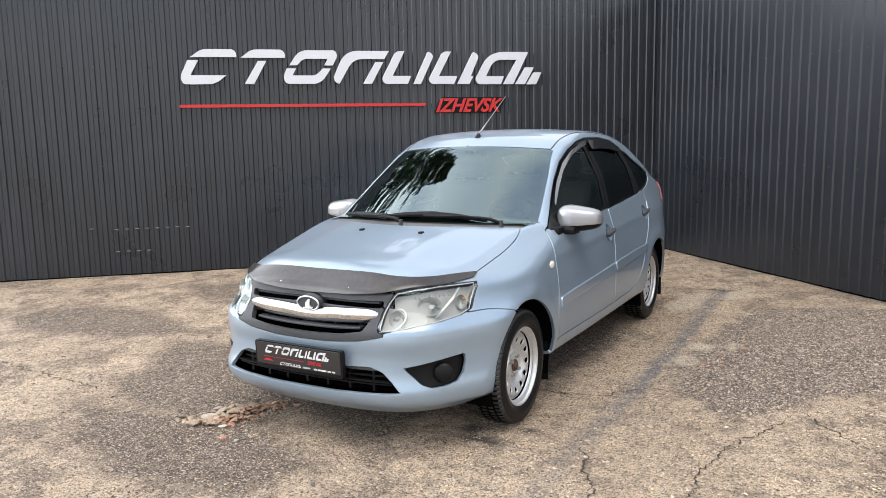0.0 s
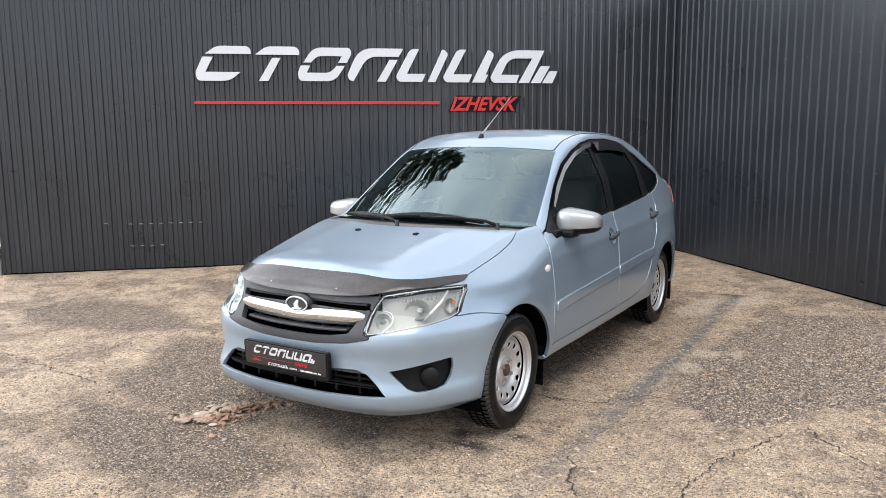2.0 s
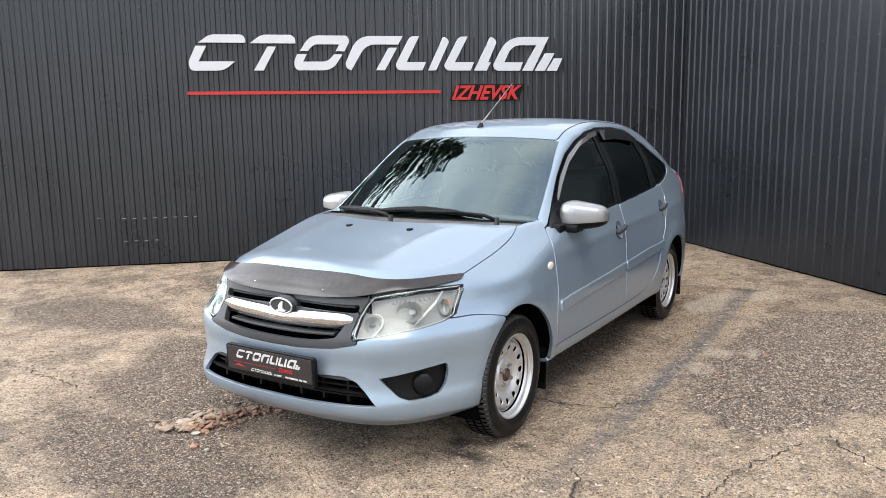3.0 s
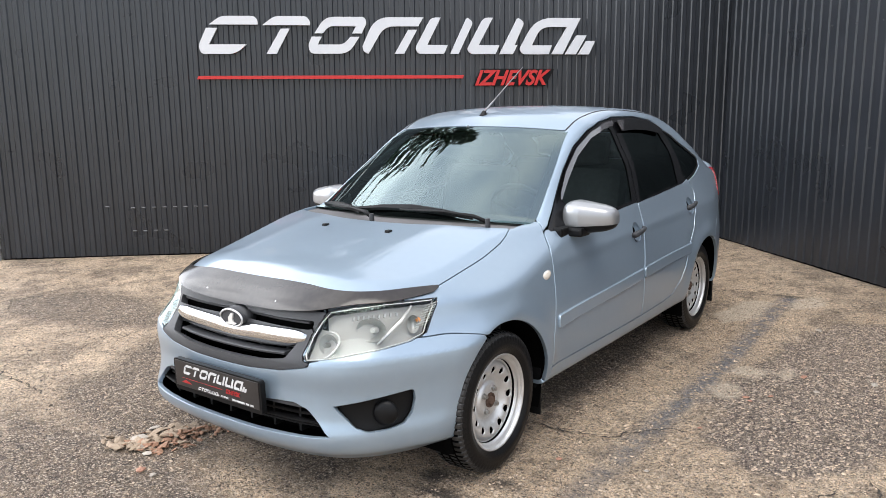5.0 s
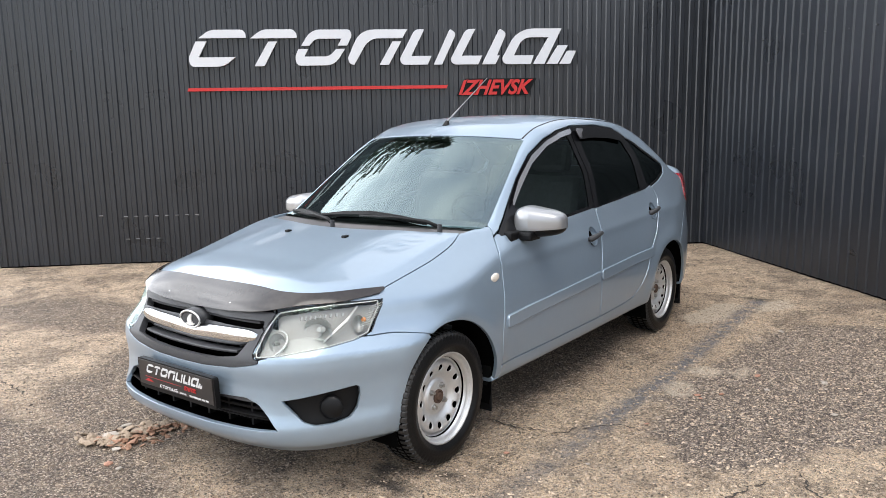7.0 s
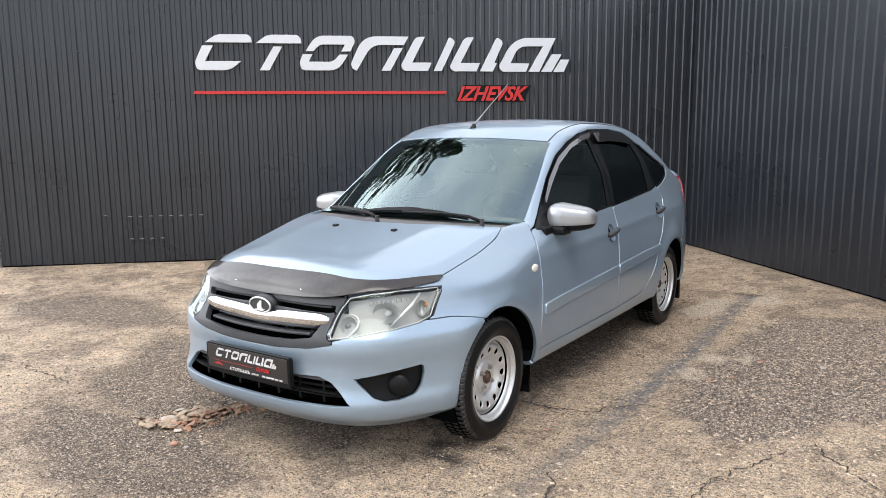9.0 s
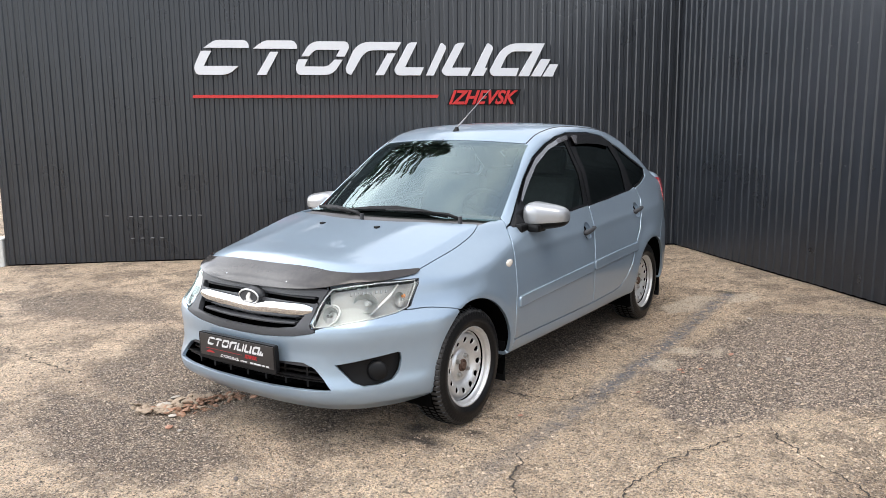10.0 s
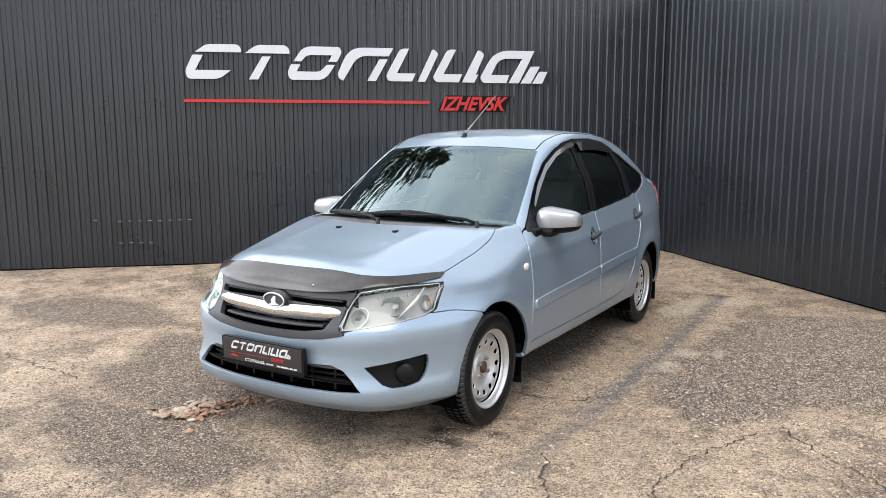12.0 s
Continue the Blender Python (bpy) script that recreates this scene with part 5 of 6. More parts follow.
def make_wheel(parent, x, y, spin, hub_mat):
    side = 1 if x > 0 else -1
    wheel = new("wheel")
    wheel.parent = parent
    wheel.matrix_local = Matrix.Translation((x, y, 0.2872)) @ Matrix.Diagonal((side, 1, 1, 1)) @ pose(0, 0, 0, spin, 0, 0)
    if "tyre" in WHEEL_MESHES:
        for name, me in WHEEL_MESHES.items():
            for k in range(4 if name == "bolt" else 1):
                ob = new(name, me)
                ob.parent = wheel
                if name == "bolt":
                    ob.matrix_local = pose(0, 0, 0, 45 + 90 * k)
        return wheel
    v, f = spun(TYRE, 345, lug)
    WHEEL_MESHES["tyre"] = mesh_of("tyre", v, f, RUBBER, False)
    WHEEL_MESHES["tyre"].materials.append(TREAD)
    WHEEL_MESHES["tyre"].materials.append(SHADE_BLACK)
    for poly, face in zip(WHEEL_MESHES["tyre"].polygons, f):
        poly.use_smooth = face[0] % len(TYRE) > 24 or face[0] % len(TYRE) < 5
        low = min(math.hypot(v[i][1], v[i][2]) for i in face)
        if 4 < face[0] % len(TYRE) < 25:
            # groove faces take the shade colour, so their darkness is painted
            poly.material_index = 2 if low < 0.2815 and abs(v[face[0]][0]) < 0.06 or low < 0.262 else 1
    v, f = spun(RIM, 144)
    tris = np.array([t for q in f for t in ((q[0], q[1], q[2]), (q[0], q[2], q[3]))])
    v, tris = clip(v, tris, lambda p: rim_holes(p))
    edges = rim_edges(tris)
    edges = edges[np.hypot(v[edges[:, 0], 1], v[edges[:, 0], 2]) > 0.1]
    edges = edges[np.hypot(v[edges[:, 0], 1], v[edges[:, 0], 2]) < 0.16]
    base, ring = len(v), np.unique(edges)
    at = {q: base + i for i, q in enumerate(ring)}
    faces = [tuple(t) for t in tris] + [(b, a, at[a], at[b]) for a, b in edges]
    v = np.concatenate([v, v[ring] - (0.006, 0, 0)])
    WHEEL_MESHES["rim"] = mesh_of("rim", v, faces, STEEL_PAINT, True)
    # near-black drum paints shade behind the rim's holes
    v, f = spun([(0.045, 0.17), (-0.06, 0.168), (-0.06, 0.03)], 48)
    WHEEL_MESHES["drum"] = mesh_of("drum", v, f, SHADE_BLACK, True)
    v, f = spun([(0.028, 0.031), (0.038, 0.030), (0.040, 0.027), (0.037, 0.022), (0.032, 0.020), (0.043, 0.016), (0.045, 0.012), (0.045, 0.0)], 24)
    WHEEL_MESHES["hub"] = mesh_of("hub", v, f, RUST, False)
    bm = bmesh.new()
    rod(bm, (0.027, 0.049, 0), (0.034, 0.049, 0), 0.0125, sides=16)
    rod(bm, (0.034, 0.049, 0), (0.046, 0.049, 0), 0.0095, 0.0085, sides=6)
    me = bpy.data.meshes.new("bolt")
    bm.to_mesh(me)
    bm.free()
    me.materials.append(STEEL)
    WHEEL_MESHES["bolt"] = me
    scene.collection.objects.unlink(wheel)
    bpy.data.objects.remove(wheel)
    return make_wheel(parent, x, y, spin, hub_mat)


WHEEL_MESHES = {}
for x, y, spin in ((0.715, AXLE_F, 12), (0.708, AXLE_R, 40), (-0.715, AXLE_F, 70), (-0.708, AXLE_R, 5)):
    make_wheel(car, x, y, spin, RUST)
# arch liners, flaps and floor; liners and floor are near-black as painted shade
def flank_x(y, z):
    """The body's half width at a length and height."""
    x = np.linspace(0.4, 0.95, 1100)
    p = np.stack([x, np.full_like(x, y), np.full_like(x, z)], -1)
    return float(x[np.argmax(body(p) > 0)])


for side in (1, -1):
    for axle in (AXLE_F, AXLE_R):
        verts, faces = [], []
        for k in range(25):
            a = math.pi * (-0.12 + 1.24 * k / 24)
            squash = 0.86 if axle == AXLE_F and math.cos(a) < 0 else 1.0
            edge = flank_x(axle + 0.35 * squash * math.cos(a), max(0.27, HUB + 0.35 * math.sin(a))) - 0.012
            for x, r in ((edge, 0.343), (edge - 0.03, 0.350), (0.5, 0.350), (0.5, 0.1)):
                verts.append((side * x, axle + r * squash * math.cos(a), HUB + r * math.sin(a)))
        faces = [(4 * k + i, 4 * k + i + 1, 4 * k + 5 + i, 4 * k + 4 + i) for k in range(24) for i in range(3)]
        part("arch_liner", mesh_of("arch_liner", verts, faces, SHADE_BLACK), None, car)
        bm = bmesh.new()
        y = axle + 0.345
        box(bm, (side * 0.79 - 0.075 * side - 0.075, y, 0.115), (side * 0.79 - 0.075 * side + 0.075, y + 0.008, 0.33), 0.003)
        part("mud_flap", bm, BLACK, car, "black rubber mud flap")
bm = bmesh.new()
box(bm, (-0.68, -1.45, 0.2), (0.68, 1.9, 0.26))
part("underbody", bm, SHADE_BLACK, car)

# ---- mirrors, handles, wipers, strips, aerial, cabin ----
def top_z(x, y, lift=0.0):
    z = np.linspace(1.55, 0.6, 1900)
    p = np.stack([np.full_like(z, x), np.full_like(z, y), z], -1)
    return float(z[np.argmax(body(p) < 0)]) + lift


def mirror_form(p):
    x, y, z = np.abs(p[..., 0]), p[..., 1], p[..., 2]
    u = (x - 0.826) / 0.126
    mid = 0.947 + 0.0 * u
    high = 0.082 - 0.028 * np.clip((u + 0.5) / 1.5, 0, 1.1)
    deep = 0.085 - 0.02 * np.clip(u, -0.2, 1)
    v, w = (y + 0.50 + 0.03 * (u + 1) * -0.3) / deep, (z - mid) / high
    return ((np.abs(u) ** 4.2 + np.abs(v) ** 2.4 + np.abs(w) ** 3.4) ** (1 / 3.0) - 1) * 0.07


MIRROR = nets(mirror_form, (0.69, -0.63, 0.84), (1.0, -0.37, 1.07), 0.0085)
for side in (1, -1):
    source = (MIRROR[0] * (side, 1, 1), MIRROR[1] if side > 0 else MIRROR[1][:, ::-1])
    seam = lambda p: 0.912 + 0.09 * np.clip(np.abs(p[:, 0]) - 0.79, 0, 1) * 1.0
    mirror = panel("door_mirror", SILVER, lambda p: seam(p) - p[:, 2] + 0.001, car, "silver door mirror with black foot", source=source, form=mirror_form, fold=0.006)
    panel("mirror_foot", BLACK, lambda p: p[:, 2] - seam(p) + 0.001, mirror, "black lower shell", source=source, form=mirror_form, lift=-0.004, fold=0.006)
    bm = bmesh.new()
    box(bm, (0.715, -0.60, 0.868), (0.83, -0.50, 0.91), 0.014)
    box(bm, (0.70, -0.67, 0.868), (0.765, -0.56, 0.915), 0.014)
    bmesh.ops.scale(bm, vec=(side, 1, 1), verts=bm.verts)
    bmesh.ops.recalc_face_normals(bm, faces=bm.faces)
    part("mirror_arm", bm, BLACK, mirror)
    bm = bmesh.new()
    box(bm, (0.765, -0.44, 0.918), (0.905, -0.432, 0.985), 0.003)
    bmesh.ops.scale(bm, vec=(side, 1, 1), verts=bm.verts)
    bmesh.ops.recalc_face_normals(bm, faces=bm.faces)
    part("mirror_glass", bm, CHROME, mirror)
    # handles in round cups
    for y, z in HANDLES:
        x = float(side_section(z)) + float(side_plan(y))
        verts, faces, count = [], [], 28
        for i in range(7):
            t = i / 6
            verts += [(side * (x - 0.026 * (1 - t**2.2) - 0.35 * 0.05 * t * math.sin(a)), y + 0.05 * t * math.cos(a), z + 0.05 * t * math.sin(a)) for a in (2 * math.pi * k / count for k in range(count))]
        faces = [(i * count + k, i * count + (k + 1) % count, (i + 1) * count + (k + 1) % count, (i + 1) * count + k) for i in range(6) for k in range(count)]
        cup = part("handle_cup", mesh_of("handle_cup", verts, faces, PAINT, True), None, car)
        pts = [(side * (x + d), y + dy, z + 0.004 + dz) for dy, d, dz in ((-0.062, 0.002, -0.014), (-0.05, 0.016, -0.011), (-0.02, 0.024, -0.004), (0.03, 0.025, 0.003), (0.075, 0.018, 0.008), (0.088, 0.004, 0.009))]
        me = mesh_of("handle", *tube(pts, [0.011, 0.017, 0.015, 0.0125, 0.0115, 0.009], 10), GREY_PLASTIC, True)
        part("handle", me, None, cup, "dark grey pull handle")
        bm = bmesh.new()
        rod(bm, (side * (x + 0.012), y + 0.08, z + 0.01), (side * (x + 0.024), y + 0.08, z + 0.01), 0.006, sides=10)
        part("lock", bm, STEEL, cup)
    # side repeater
    rx = float(side_section(0.74)) + float(side_plan(-0.868)) + 0.002
    bm = bmesh.new()
    bmesh.ops.create_uvsphere(bm, u_segments=20, v_segments=12, radius=1.0, matrix=Matrix.Translation((side * rx, -0.872, 0.741)) @ pose(0, 0, 0, 8) @ Matrix.Diagonal((0.012, 0.036, 0.020, 1)))
    part("side_repeater", bm, REPEATER, car, "small pale oval side repeater", smooth=True)
    # strip along the doors
    for y0, y1 in ((-0.815, 0.172), (0.186, 0.94)):
        rise = lambda p: 0.530 + 0.040 * (p[:, 1] + 0.8)
        panel("door_moulding", PAINT, only(side, lambda p: np.maximum.reduce([y0 - p[:, 1], p[:, 1] - y1 + 0.35 * np.clip(0.62 - p[:, 2], 0, 1), np.abs(p[:, 2] - rise(p)) - 0.026, 0.4 - np.abs(p[:, 0]), GAP - arch(p)])), car, "painted rubbing strip", lift=0.009, fold=0.008, bevel=0.006)
    # wind deflectors over the side windows
    top_f = lambda p: np.maximum(poly_sd(p[:, 1], p[:, 2], [(-0.515, 1.035), (-0.39, 1.138), (-0.225, 1.246), (-0.055, 1.318), (0.10, 1.358), (0.245, 1.376), (0.238, 1.348), (0.09, 1.330), (-0.07, 1.290), (-0.245, 1.207), (-0.405, 1.098), (-0.525, 1.012)]), 0.3 - np.abs(p[:, 0]))
    panel("wind_deflector", SMOKE_SHEEN, only(side, top_f), car, "smoked window deflector shining pale", lift=0.016, fold=0.003, flare=0.35)
    top_r = lambda p: np.maximum(poly_sd(p[:, 1], p[:, 2], [(0.30, 1.376), (0.6, 1.376), (0.82, 1.353), (0.93, 1.312), (0.89, 1.285), (0.7, 1.31), (0.5, 1.32), (0.32, 1.315)]), 0.3 - np.abs(p[:, 0]))
    panel("wind_deflector", FRAME_BLACK, only(side, top_r), car, "black window deflector", lift=0.014, fold=0.003)
    # pale patch laid over the rear deflector as its painted sheen
    tip_r = lambda p: np.maximum(poly_sd(p[:, 1], p[:, 2], [(0.303, 1.374), (0.42, 1.374), (0.365, 1.352), (0.35, 1.325), (0.322, 1.318)]), 0.3 - np.abs(p[:, 0]))
    panel("deflector_sheen", SMOKE_SHEEN, only(side, tip_r), car, "pale patch painted as sheen on the deflector tip", lift=0.017, fold=0.003, flare=0.35)
    strip = []
    for k in range(40):
        y = -0.16 + 1.44 * k / 39
        x = 0.5225 + 0.03 * float(step(np.array(y), 0.2, 1.2))
        strip.append((side * x, y, top_z(x, y) - 0.002))
    part("roof_strip", mesh_of("roof_strip", *tube(strip, 0.005, 6), GREY_PLASTIC, True), None, car)


def wiper(pivot, tip, blade_a, blade_b):
    px, py = pivot
    root = Vector((px, py, top_z(px, py) + 0.012))
    mid = Vector((*tip, top_z(*tip) + 0.028))
    arm = [root, root.lerp(mid, 0.15) + Vector((0, 0, 0.018)), root.lerp(mid, 0.5) + Vector((0, 0, 0.018)), mid]
    w = part("wiper", mesh_of("wiper", *tube(arm, [0.010, 0.009, 0.006, 0.005], 8), BLACK, True), None, car, "black windscreen wiper")
    a, b = (Vector((*q, top_z(*q) + 0.014)) for q in (blade_a, blade_b))
    pts = [a.lerp(b, t) for t in (0, 0.25, 0.5, 0.75, 1)]
    pts = [Vector((q.x, q.y, top_z(q.x, q.y) + 0.014)) for q in pts]
    part("blade", mesh_of("blade", *tube(pts, [0.007, 0.015, 0.018, 0.015, 0.007], 6), BLACK, False), None, w)
    part("rubber_edge", mesh_of("rubber_edge", *tube([q - Vector((0, 0, 0.010)) for q in pts], 0.004, 5), BLACK, False), None, w)
    bm = bmesh.new()
    rod(bm, root - Vector((0, 0, 0.03)), root + Vector((0, 0, 0.016)), 0.013, 0.011, sides=14)
    part("pivot_cap", bm, GREY_PLASTIC, w)


wiper((0.53, -0.915), (0.07, -0.955), (-0.23, -0.935), (0.43, -0.88))
wiper((-0.02, -1.055), (-0.36, -0.96), (-0.57, -0.80), (-0.17, -0.97))
for x in (-0.19, 0.19):
    bm = bmesh.new()
    z = top_z(x, -1.19)
    box(bm, (x - 0.012, -1.20, z - 0.004), (x + 0.012, -1.172, z + 0.010), 0.004)
    part("washer_jet", bm, BLACK, car, "small black washer jet")
z = top_z(0, -0.13)
base = Vector((0.0, -0.13, z))
bm = bmesh.new()
rod(bm, base - Vector((0, 0, 0.01)), base + Vector((0, 0.012, 0.022)), 0.024, 0.010, sides=18)
aerial = part("aerial", bm, BLACK, car, "thin roof aerial")
part("mast", mesh_of("mast", *tube([base + Vector((0, 0.010, 0.018)), base + Vector((0.0, 0.14, 0.098)), base + Vector((0.0, 0.43, 0.275))], [0.006, 0.0036, 0.0026], 8), AERIAL_GREY, True), None, aerial)

# cabin
cabin = part("dashboard", mesh_of("dashboard", *(lambda xs: ([(x, y, z) for x in xs for y, z in ((-0.98, 0.90), (-0.70, 0.935), (-0.52, 0.93), (-0.46, 0.88), (-0.46, 0.45), (-0.98, 0.45))], [(6 * i + j, 6 * i + (j + 1) % 6, 6 * i + 6 + (j + 1) % 6, 6 * i + 6 + j) for i in range(len(xs) - 1) for j in range(6)]))([-0.64, -0.6, -0.3, 0, 0.3, 0.6, 0.64]), CABIN), None, car)
wheel_at = pose(0.36, -0.30, 0.90, -62, 0, 0)
ring = [wheel_at @ Vector((0.185 * math.cos(a), 0.185 * math.sin(a), 0)) for a in (2 * math.pi * k / 36 for k in range(36))]
steer = part("steering_wheel", mesh_of("steering_wheel", *tube(ring, 0.015, 8, True), CABIN, True), None, car, "dark steering wheel")
bm = bmesh.new()
rod(bm, wheel_at @ Vector((0, 0, -0.05)), wheel_at @ Vector((0, 0, 0.02)), 0.06, 0.055, sides=20)
for a in (90, 210, 330):
    rod(bm, wheel_at @ Vector((0, 0, 0)), wheel_at @ Vector((0.18 * math.cos(radians(a)), 0.18 * math.sin(radians(a)), 0)), 0.014, sides=8)
part("spokes", bm, CABIN, steer)


def seat(x, y, wide, name):
    bm = bmesh.new()
    box(bm, (x - wide / 2, y - 0.5, 0.35), (x + wide / 2, y + 0.02, 0.56), 0.05)
    s = part(name, bm, SEAT, car, smooth=False)
    bm = bmesh.new()
    box(bm, (x - wide / 2, -0.06, 0.0), (x + wide / 2, 0.07, 0.62), 0.05, Matrix.Translation((0, y, 0.5)) @ pose(0, 0, 0, -14))
    part("backrest", bm, SEAT, s)
    for hx in ((x,) if wide < 0.8 else (x - 0.33, x + 0.33)):
        bm = bmesh.new()
        box(bm, (hx - 0.12, -0.045, 0.0), (hx + 0.12, 0.045, 0.17), 0.035, Matrix.Translation((0, y + 0.17, 1.12)) @ pose(0, 0, 0, -12))
        part("headrest", bm, SEAT, s)


seat(0.36, 0.28, 0.5, "front_seat")
seat(-0.36, 0.28, 0.5, "front_seat")
seat(0.0, 1.15, 1.2, "rear_seat")
bm = bmesh.new()
box(bm, (-0.11, -0.31, 1.255), (0.11, -0.285, 1.315), 0.012)
rod(bm, (0, -0.30, 1.31), (0, -0.27, 1.36), 0.01, sides=8)
part("inner_mirror", bm, CABIN, car)

# ---- rubble, loose chips, cracks, a spruce behind the wall ----
BRICK_DUST = material("broken_brick", (0.27, 0.15, 0.095), rough=0.9, vary=0.25, scale=25, bumpy=0.3, bump_scale=120)
BROKEN_CONCRETE = material("broken_concrete", (0.27, 0.205, 0.145), rough=0.9, vary=0.2, scale=25, bumpy=0.3, bump_scale=120)
GREY_STONE = material("grey_stone", (0.33, 0.29, 0.245), rough=0.85, vary=0.2, scale=30, bumpy=0.3, bump_scale=150)
BRICK_RED = material("red_brick", (0.36, 0.19, 0.13), rough=0.9, vary=0.25, scale=30, bumpy=0.3, bump_scale=150)
DARK_STONE = material("dark_stone", (0.09, 0.075, 0.065), rough=0.8, vary=0.25, scale=30, bumpy=0.3, bump_scale=150)
CRACK = material("crack_soil", (0.035, 0.028, 0.022), rough=0.95, vary=0.3, scale=40)


def shard(rng, size, flat):
    bm = bmesh.new()
    bmesh.ops.create_icosphere(bm, subdivisions=1, radius=1.0)
    for v in bm.verts:
        v.co = Vector((v.co.x * size * rng.uniform(0.7, 1.25), v.co.y * size * rng.uniform(0.45, 0.9), max(-0.35, v.co.z) * size * flat))
    return bm


def make_rubble():
    rng = random.Random(5)
    pile = thing("rubble_heap", "small flat heap of broken concrete and brick on the asphalt", "rubble")
    for k in range(290):
        t, s = rng.uniform(0, 1), rng.gauss(0, 0.075)
        x, y = -0.63 + 0.10 * t + s, -2.02 + 0.40 * t + 0.5 * s
        size = rng.uniform(0.007, 0.024) * (1.8 if rng.random() < 0.15 else 1)
        bm = shard(rng, size, rng.uniform(0.16, 0.34))
        bmesh.ops.transform(bm, verts=bm.verts, matrix=Matrix.Translation((x, y, 0.002 + 0.02 * max(0, 1 - abs(s) / 0.12) * rng.random())) @ pose(0, 0, 0, rng.uniform(-26, 26), rng.uniform(-26, 26), rng.uniform(0, 360)))
        part("shard", bm, BRICK_DUST if rng.random() < (0.75 if x > -0.58 and s > -0.02 else 0.2) else BROKEN_CONCRETE, pile)
    for x, y, wide, turn in ((-0.69, -1.91, 0.042, 40), (-0.60, -1.96, 0.030, 100), (-0.52, -1.98, 0.026, 15), (-0.74, -1.80, 0.026, 70)):
        bm = shard(rng, wide, 0.22)
        bmesh.ops.transform(bm, verts=bm.verts, matrix=Matrix.Translation((x, y, 0.006)) @ pose(0, 0, 0, 5, -4, turn))
        part("slab", bm, GREY_STONE, pile, "flat grey-tan slab")


# loose lumps lying singly: place, size, material
LUMPS = [(2.035, 0.225, 0.020, 0), (1.91, 0.655, 0.026, 0), (1.68, 0.41, 0.020, 0), (1.29, -0.92, 0.014, 0), (1.49, 1.54, 0.024, 0), (0.30, -2.28, 0.017, 2), (-2.45, -1.53, 0.02, 2),
         (1.40, 0.14, 0.020, 1), (1.43, 0.10, 0.014, 1), (1.50, 0.22, 0.018, 1), (1.58, 0.61, 0.022, 1), (1.33, -0.37, 0.015, 1), (0.95, -1.02, 0.016, 1), (-0.41, -2.08, 0.030, 1), (-0.33, -2.08, 0.020, 0)]


def make_lumps():
    rng = random.Random(12)
    kinds = (("stone", "pale flat loose stone on the asphalt", GREY_STONE), ("brick_fragment", "reddish fragment of broken brick on the asphalt", BRICK_RED), ("stone", "small dark loose stone on the asphalt", DARK_STONE))
    for x, y, size, kind in LUMPS:
        name, label, mat = kinds[kind]
        bm = shard(rng, size, rng.uniform(0.22, 0.4))
        ob = part(name, bm, mat)
        ob.matrix_world = Matrix.Translation((x, y, float(ground_high(np.array(x), np.array(y))) + 0.002)) @ pose(0, 0, 0, rng.uniform(-8, 8), rng.uniform(-8, 8), rng.uniform(0, 360))
        tagged(ob, label, "stone" if kind != 1 else "brick fragment", "loose lumps on the yard")


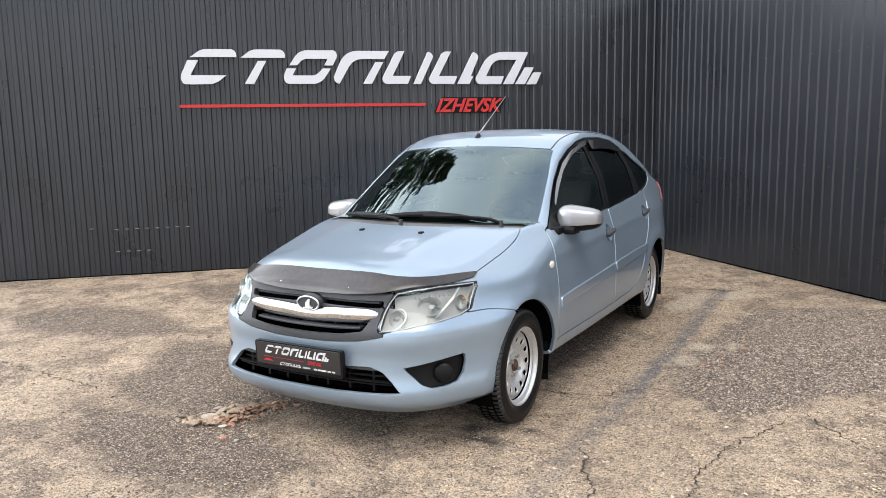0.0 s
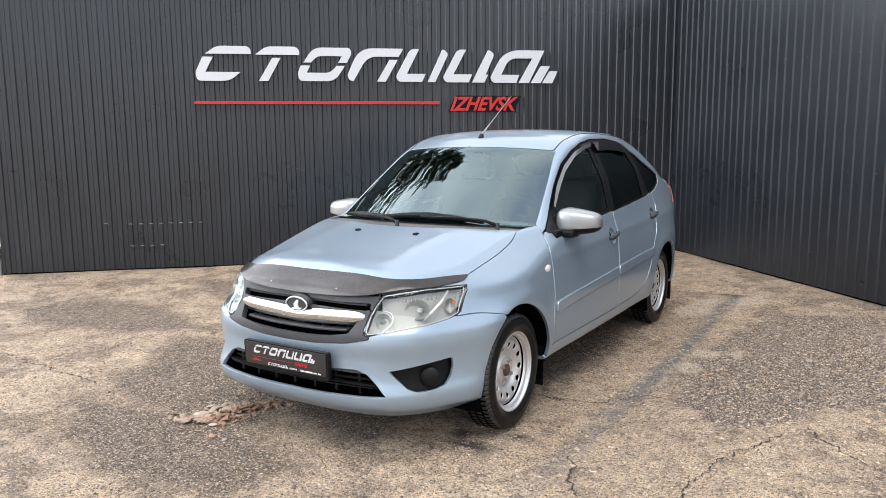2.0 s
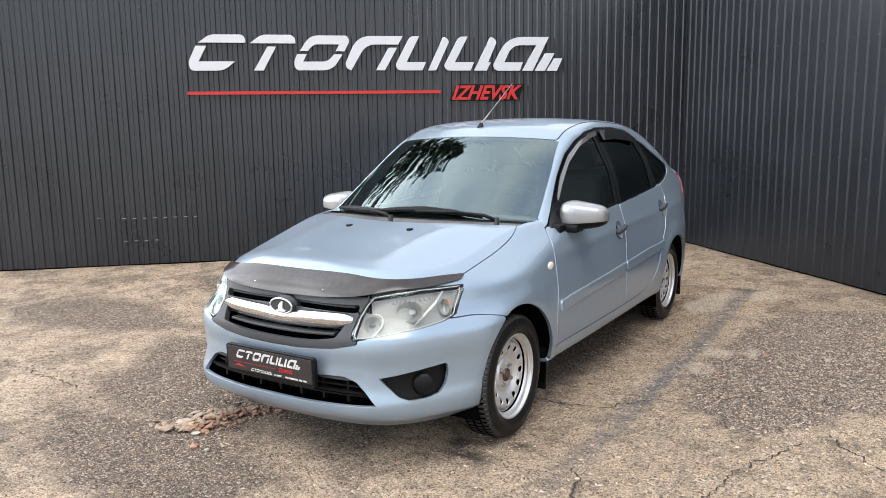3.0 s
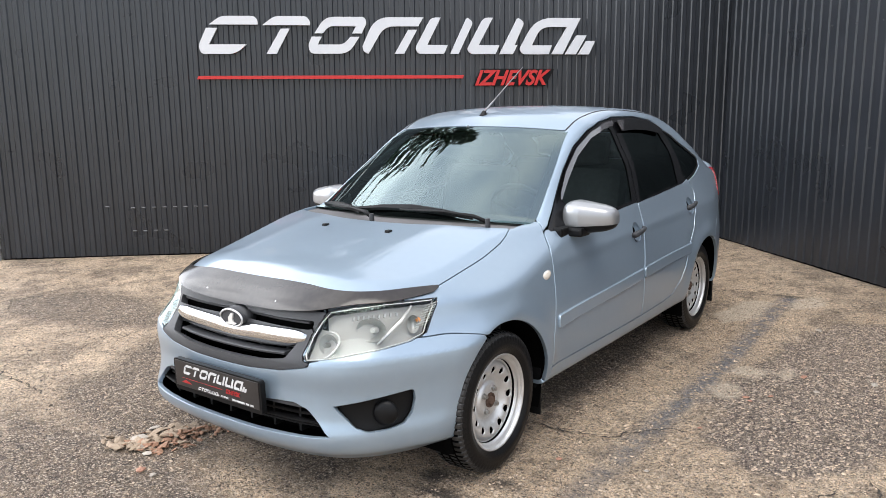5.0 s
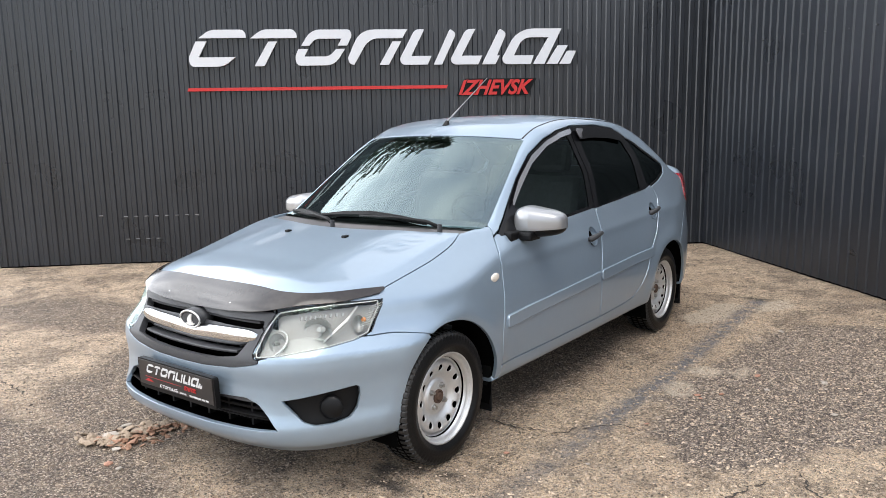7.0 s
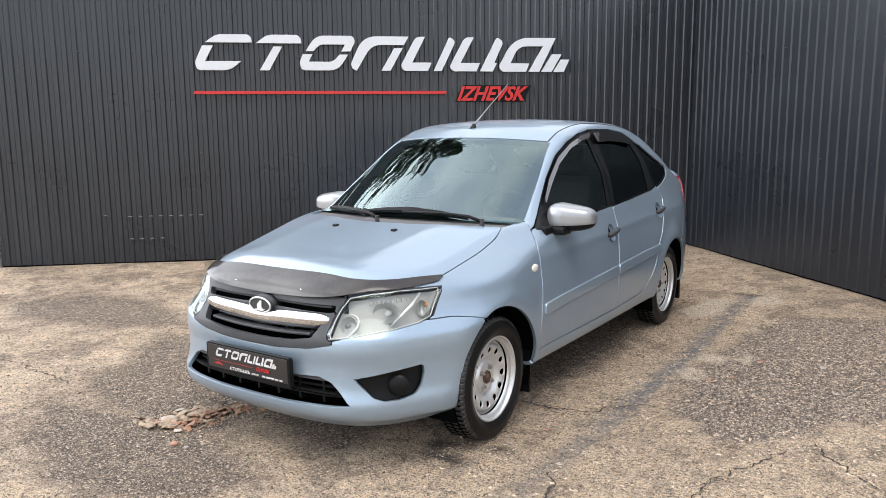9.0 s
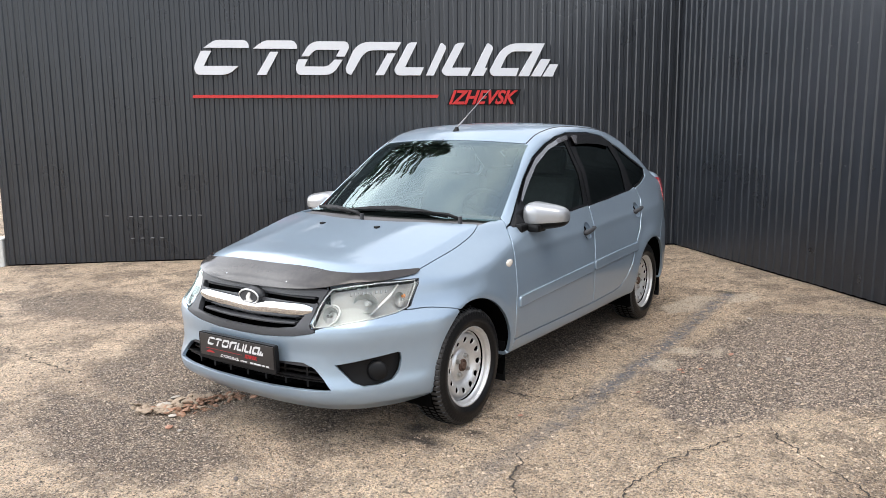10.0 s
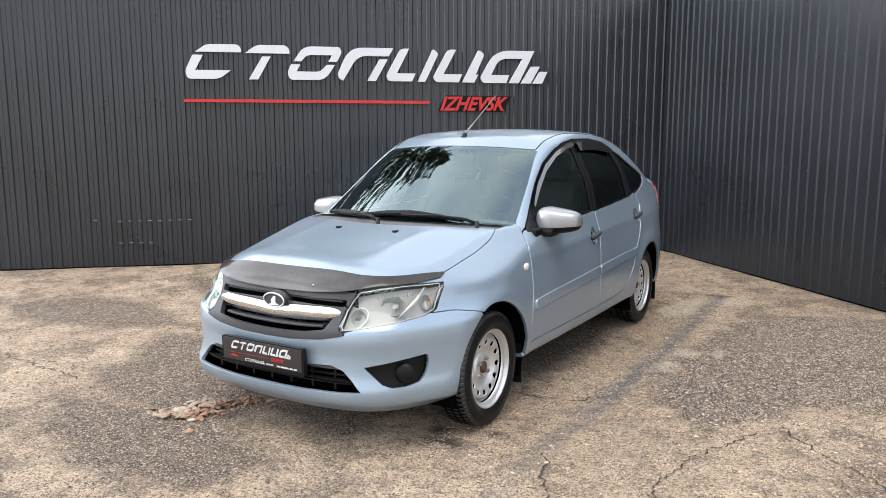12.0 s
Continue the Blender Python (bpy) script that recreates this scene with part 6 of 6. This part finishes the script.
def make_chips():
    """Loose grit: dense and fine over the near yard, thinner far off, coarser and closely packed where the tar lies bare."""
    rng = np.random.default_rng(3)
    spans = ((90000, (-3.4, 3.7), (-3.2, 2.6), 0.0022, 0.0062, 2.6), (34000, (-5.6, 4.2), (-2.0, 5.2), 0.003, 0.0075, 2.0), (46000, (1.15, 3.9), (-1.5, 2.3), 0.0024, 0.0042, 1.5))
    x, y, size, coarse = [], [], [], []
    for count, wide, long, low, more, power in spans:
        x.append(rng.uniform(*wide, count))
        y.append(rng.uniform(*long, count))
        size.append(low + more * rng.random(count) ** power)
        coarse.append(np.full(count, power == 1.5))
    x, y, size, coarse = (np.concatenate(q) for q in (x, y, size, coarse))
    in_tar = np.min([poly_sd(x, y, p) for p in TAR_PATCHES], 0) + rng.normal(0, 0.05, len(x)) < 0
    off_back = (x - WALL_AT.x) * math.sin(radians(WALL_TURN)) - (y - WALL_AT.y) * math.cos(radians(WALL_TURN))
    off_right = (y - corner.y) * math.cos(radians(RIGHT_TURN)) - (x - corner.x) * math.sin(radians(RIGHT_TURN))
    keep = (~coarse | in_tar) & (off_back > 0.05) & (off_right < -0.05) & ~((np.abs(x) < 0.62) & (np.abs(y) < 1.9))
    x, y, size = x[keep], y[keep], size[keep]
    n = len(x)
    rough = np.array([noise.fractal((a * 1.3, b * 1.3, 0.0), 1.0, 2.0, 4) for a, b in zip(x.tolist(), y.tolist())])
    calm = np.maximum(np.minimum(1, np.maximum(np.abs(np.abs(x) - 0.75) - 0.15, 0) * 4), 0.1)
    z = ground_high(x, y) + 0.006 * rough * calm - 0.0035
    shape = np.array([(1, 0, 0), (0.3, 0.9, 0), (-0.8, 0.55, 0), (-0.8, -0.55, 0), (0.3, -0.9, 0), (0.45, 0.1, 0.6), (-0.35, 0.25, 0.65), (-0.25, -0.35, 0.55)])
    sides = np.array([(0, 1, 5), (1, 6, 5), (1, 2, 6), (2, 3, 6), (3, 7, 6), (3, 4, 7), (4, 5, 7), (4, 0, 5), (5, 6, 7)])
    w = shape[None] * np.stack([size * rng.uniform(0.7, 1.6, n), size * rng.uniform(0.5, 1.0, n), size * rng.uniform(0.6, 1.1, n)], -1)[:, None]
    a = rng.uniform(0, 2 * math.pi, n)
    c, q = np.cos(a)[:, None], np.sin(a)[:, None]
    verts = np.stack([x[:, None] + c * w[..., 0] - q * w[..., 1], y[:, None] + q * w[..., 0] + c * w[..., 1], z[:, None] + w[..., 2]], -1).reshape(-1, 3)
    faces = (sides[None] + 8 * np.arange(n)[:, None, None]).reshape(-1, 3)
    me = mesh_of("gravel", verts, faces.tolist(), material("stone_chips", (0.275, 0.212, 0.153), rough=0.8, vary=0.15, scale=30, island=0.8))
    tagged(new("gravel", me), "loose pale and dark stone grit strewn over the asphalt", "gravel", kind="stuff")


CRACKS = [
    [(1.921, -0.669), (1.769, -1.06), (1.686, -1.407), (1.688, -1.75), (1.62, -2.1)],
    [(1.16, -1.404), (1.24, -1.62), (1.349, -1.815), (1.36, -2.1)],
    [(0.67, -0.74), (0.78, -0.75), (0.92, -0.73), (1.06, -0.68), (1.14, -0.55), (1.22, -0.48), (1.32, -0.45)],
    [(-2.9, -1.78), (-2.2, -1.82), (-1.62, -1.86)],
    [(2.04, -0.5), (2.2, -0.75), (2.45, -0.95), (2.7, -1.3)],
    [(-3.4, 0.2), (-2.7, 0.35), (-2.2, 0.75)],
]


def make_cracks():
    rng = random.Random(8)
    for line in CRACKS:
        pts = []
        for a, b in zip(line, line[1:]):
            steps = max(3, int((Vector(b) - Vector(a)).length / 0.016))
            pts += [Vector(a).lerp(Vector(b), k / steps) for k in range(steps)]
        pts.append(Vector(line[-1]))
        verts, drift = [], 0.0
        for i, p in enumerate(pts):
            drift = 0.8 * drift + rng.gauss(0, 0.009)
            ahead = (pts[min(i + 1, len(pts) - 1)] - pts[max(i - 1, 0)]).normalized()
            side = Vector((-ahead.y, ahead.x))
            wide = rng.uniform(0.001, 0.006) * min(1, 0.2 + i / 4, 0.2 + (len(pts) - 1 - i) / 4)
            z = float(ground_high(np.array(p.x), np.array(p.y))) + 0.003
            verts += [(*(p + side * (drift + wide)), z), (*(p + side * (drift - wide)), z)]
        faces = [(2 * i, 2 * i + 1, 2 * i + 3, 2 * i + 2) for i in range(len(pts) - 1)]
        part("crack", mesh_of("crack", verts, faces, CRACK), None, ground)


BARK = material("spruce_bark", (0.09, 0.06, 0.045), rough=0.9, vary=0.3, scale=20, bumpy=0.5, bump_scale=40)
NEEDLES = material("spruce_needles", (0.045, 0.078, 0.046), rough=0.7, vary=0.3, scale=3, island=0.4)


def make_spruce(x, y, high, spread, seed):
    rng = random.Random(seed)
    tree = thing("spruce", "tall dark spruce standing behind the wall", "tree", at=Matrix.Translation((x, y, 0)))
    part("trunk", mesh_of("trunk", *tube([(0, 0, -0.1), (0.03, 0, high * 0.4), (0, 0.05, high * 0.8), (0, 0, high)], [0.2, 0.14, 0.07, 0.02], 10), BARK, True), None, tree)
    verts, faces, limbs_v, limbs_f = [], [], [], []
    z = high * 0.16
    while z < high * 0.985:
        reach = spread * (1 - z / high) ** 0.8 + 0.12
        for k in range(7):
            a = rng.uniform(0, 2 * math.pi)
            r = reach * rng.uniform(0.7, 1.08)
            tip = Vector((r * math.cos(a), r * math.sin(a), z - 0.22 * r + rng.uniform(-0.1, 0.1)))
            root = Vector((0, 0, z + 0.12 * r))
            v, f = tube([root, root.lerp(tip, 0.5) + Vector((0, 0, -0.04 * r)), tip], [0.02, 0.012, 0.004], 5)
            o = len(limbs_v)
            limbs_v += v
            limbs_f += [tuple(i + o for i in q) for q in f]
            side = Vector((-math.sin(a), math.cos(a), 0))
            for j in range(int(26 + 24 * r)):
                t = rng.uniform(0.12, 1.02)
                c = root.lerp(tip, t)
                out = (tip - root).normalized() * rng.uniform(0.10, 0.26) + side * rng.uniform(-0.30, 0.30) * (1.15 - 0.6 * t) + Vector((0, 0, rng.uniform(-0.22, 0.02)))
                wide = rng.uniform(0.016, 0.036)
                n = out.cross(Vector((rng.uniform(-1, 1), rng.uniform(-1, 1), 1))).normalized() * wide
                o = len(verts)
                verts += [c + n, c - n, c + out * 0.6 - n * 1.2, c + out, c + out * 0.6 + n * 1.2]
                faces.append((o, o + 1, o + 2, o + 3, o + 4))
        z += 0.26 + 0.1 * rng.random()
    part("limbs", mesh_of("limbs", limbs_v, limbs_f, BARK), None, tree)
    part("crown", mesh_of("crown", verts, faces, NEEDLES), None, tree)


make_rubble()
make_lumps()
make_chips()
make_cracks()
make_spruce(-6.7, 4.3, 12.5, 3.8, 2)
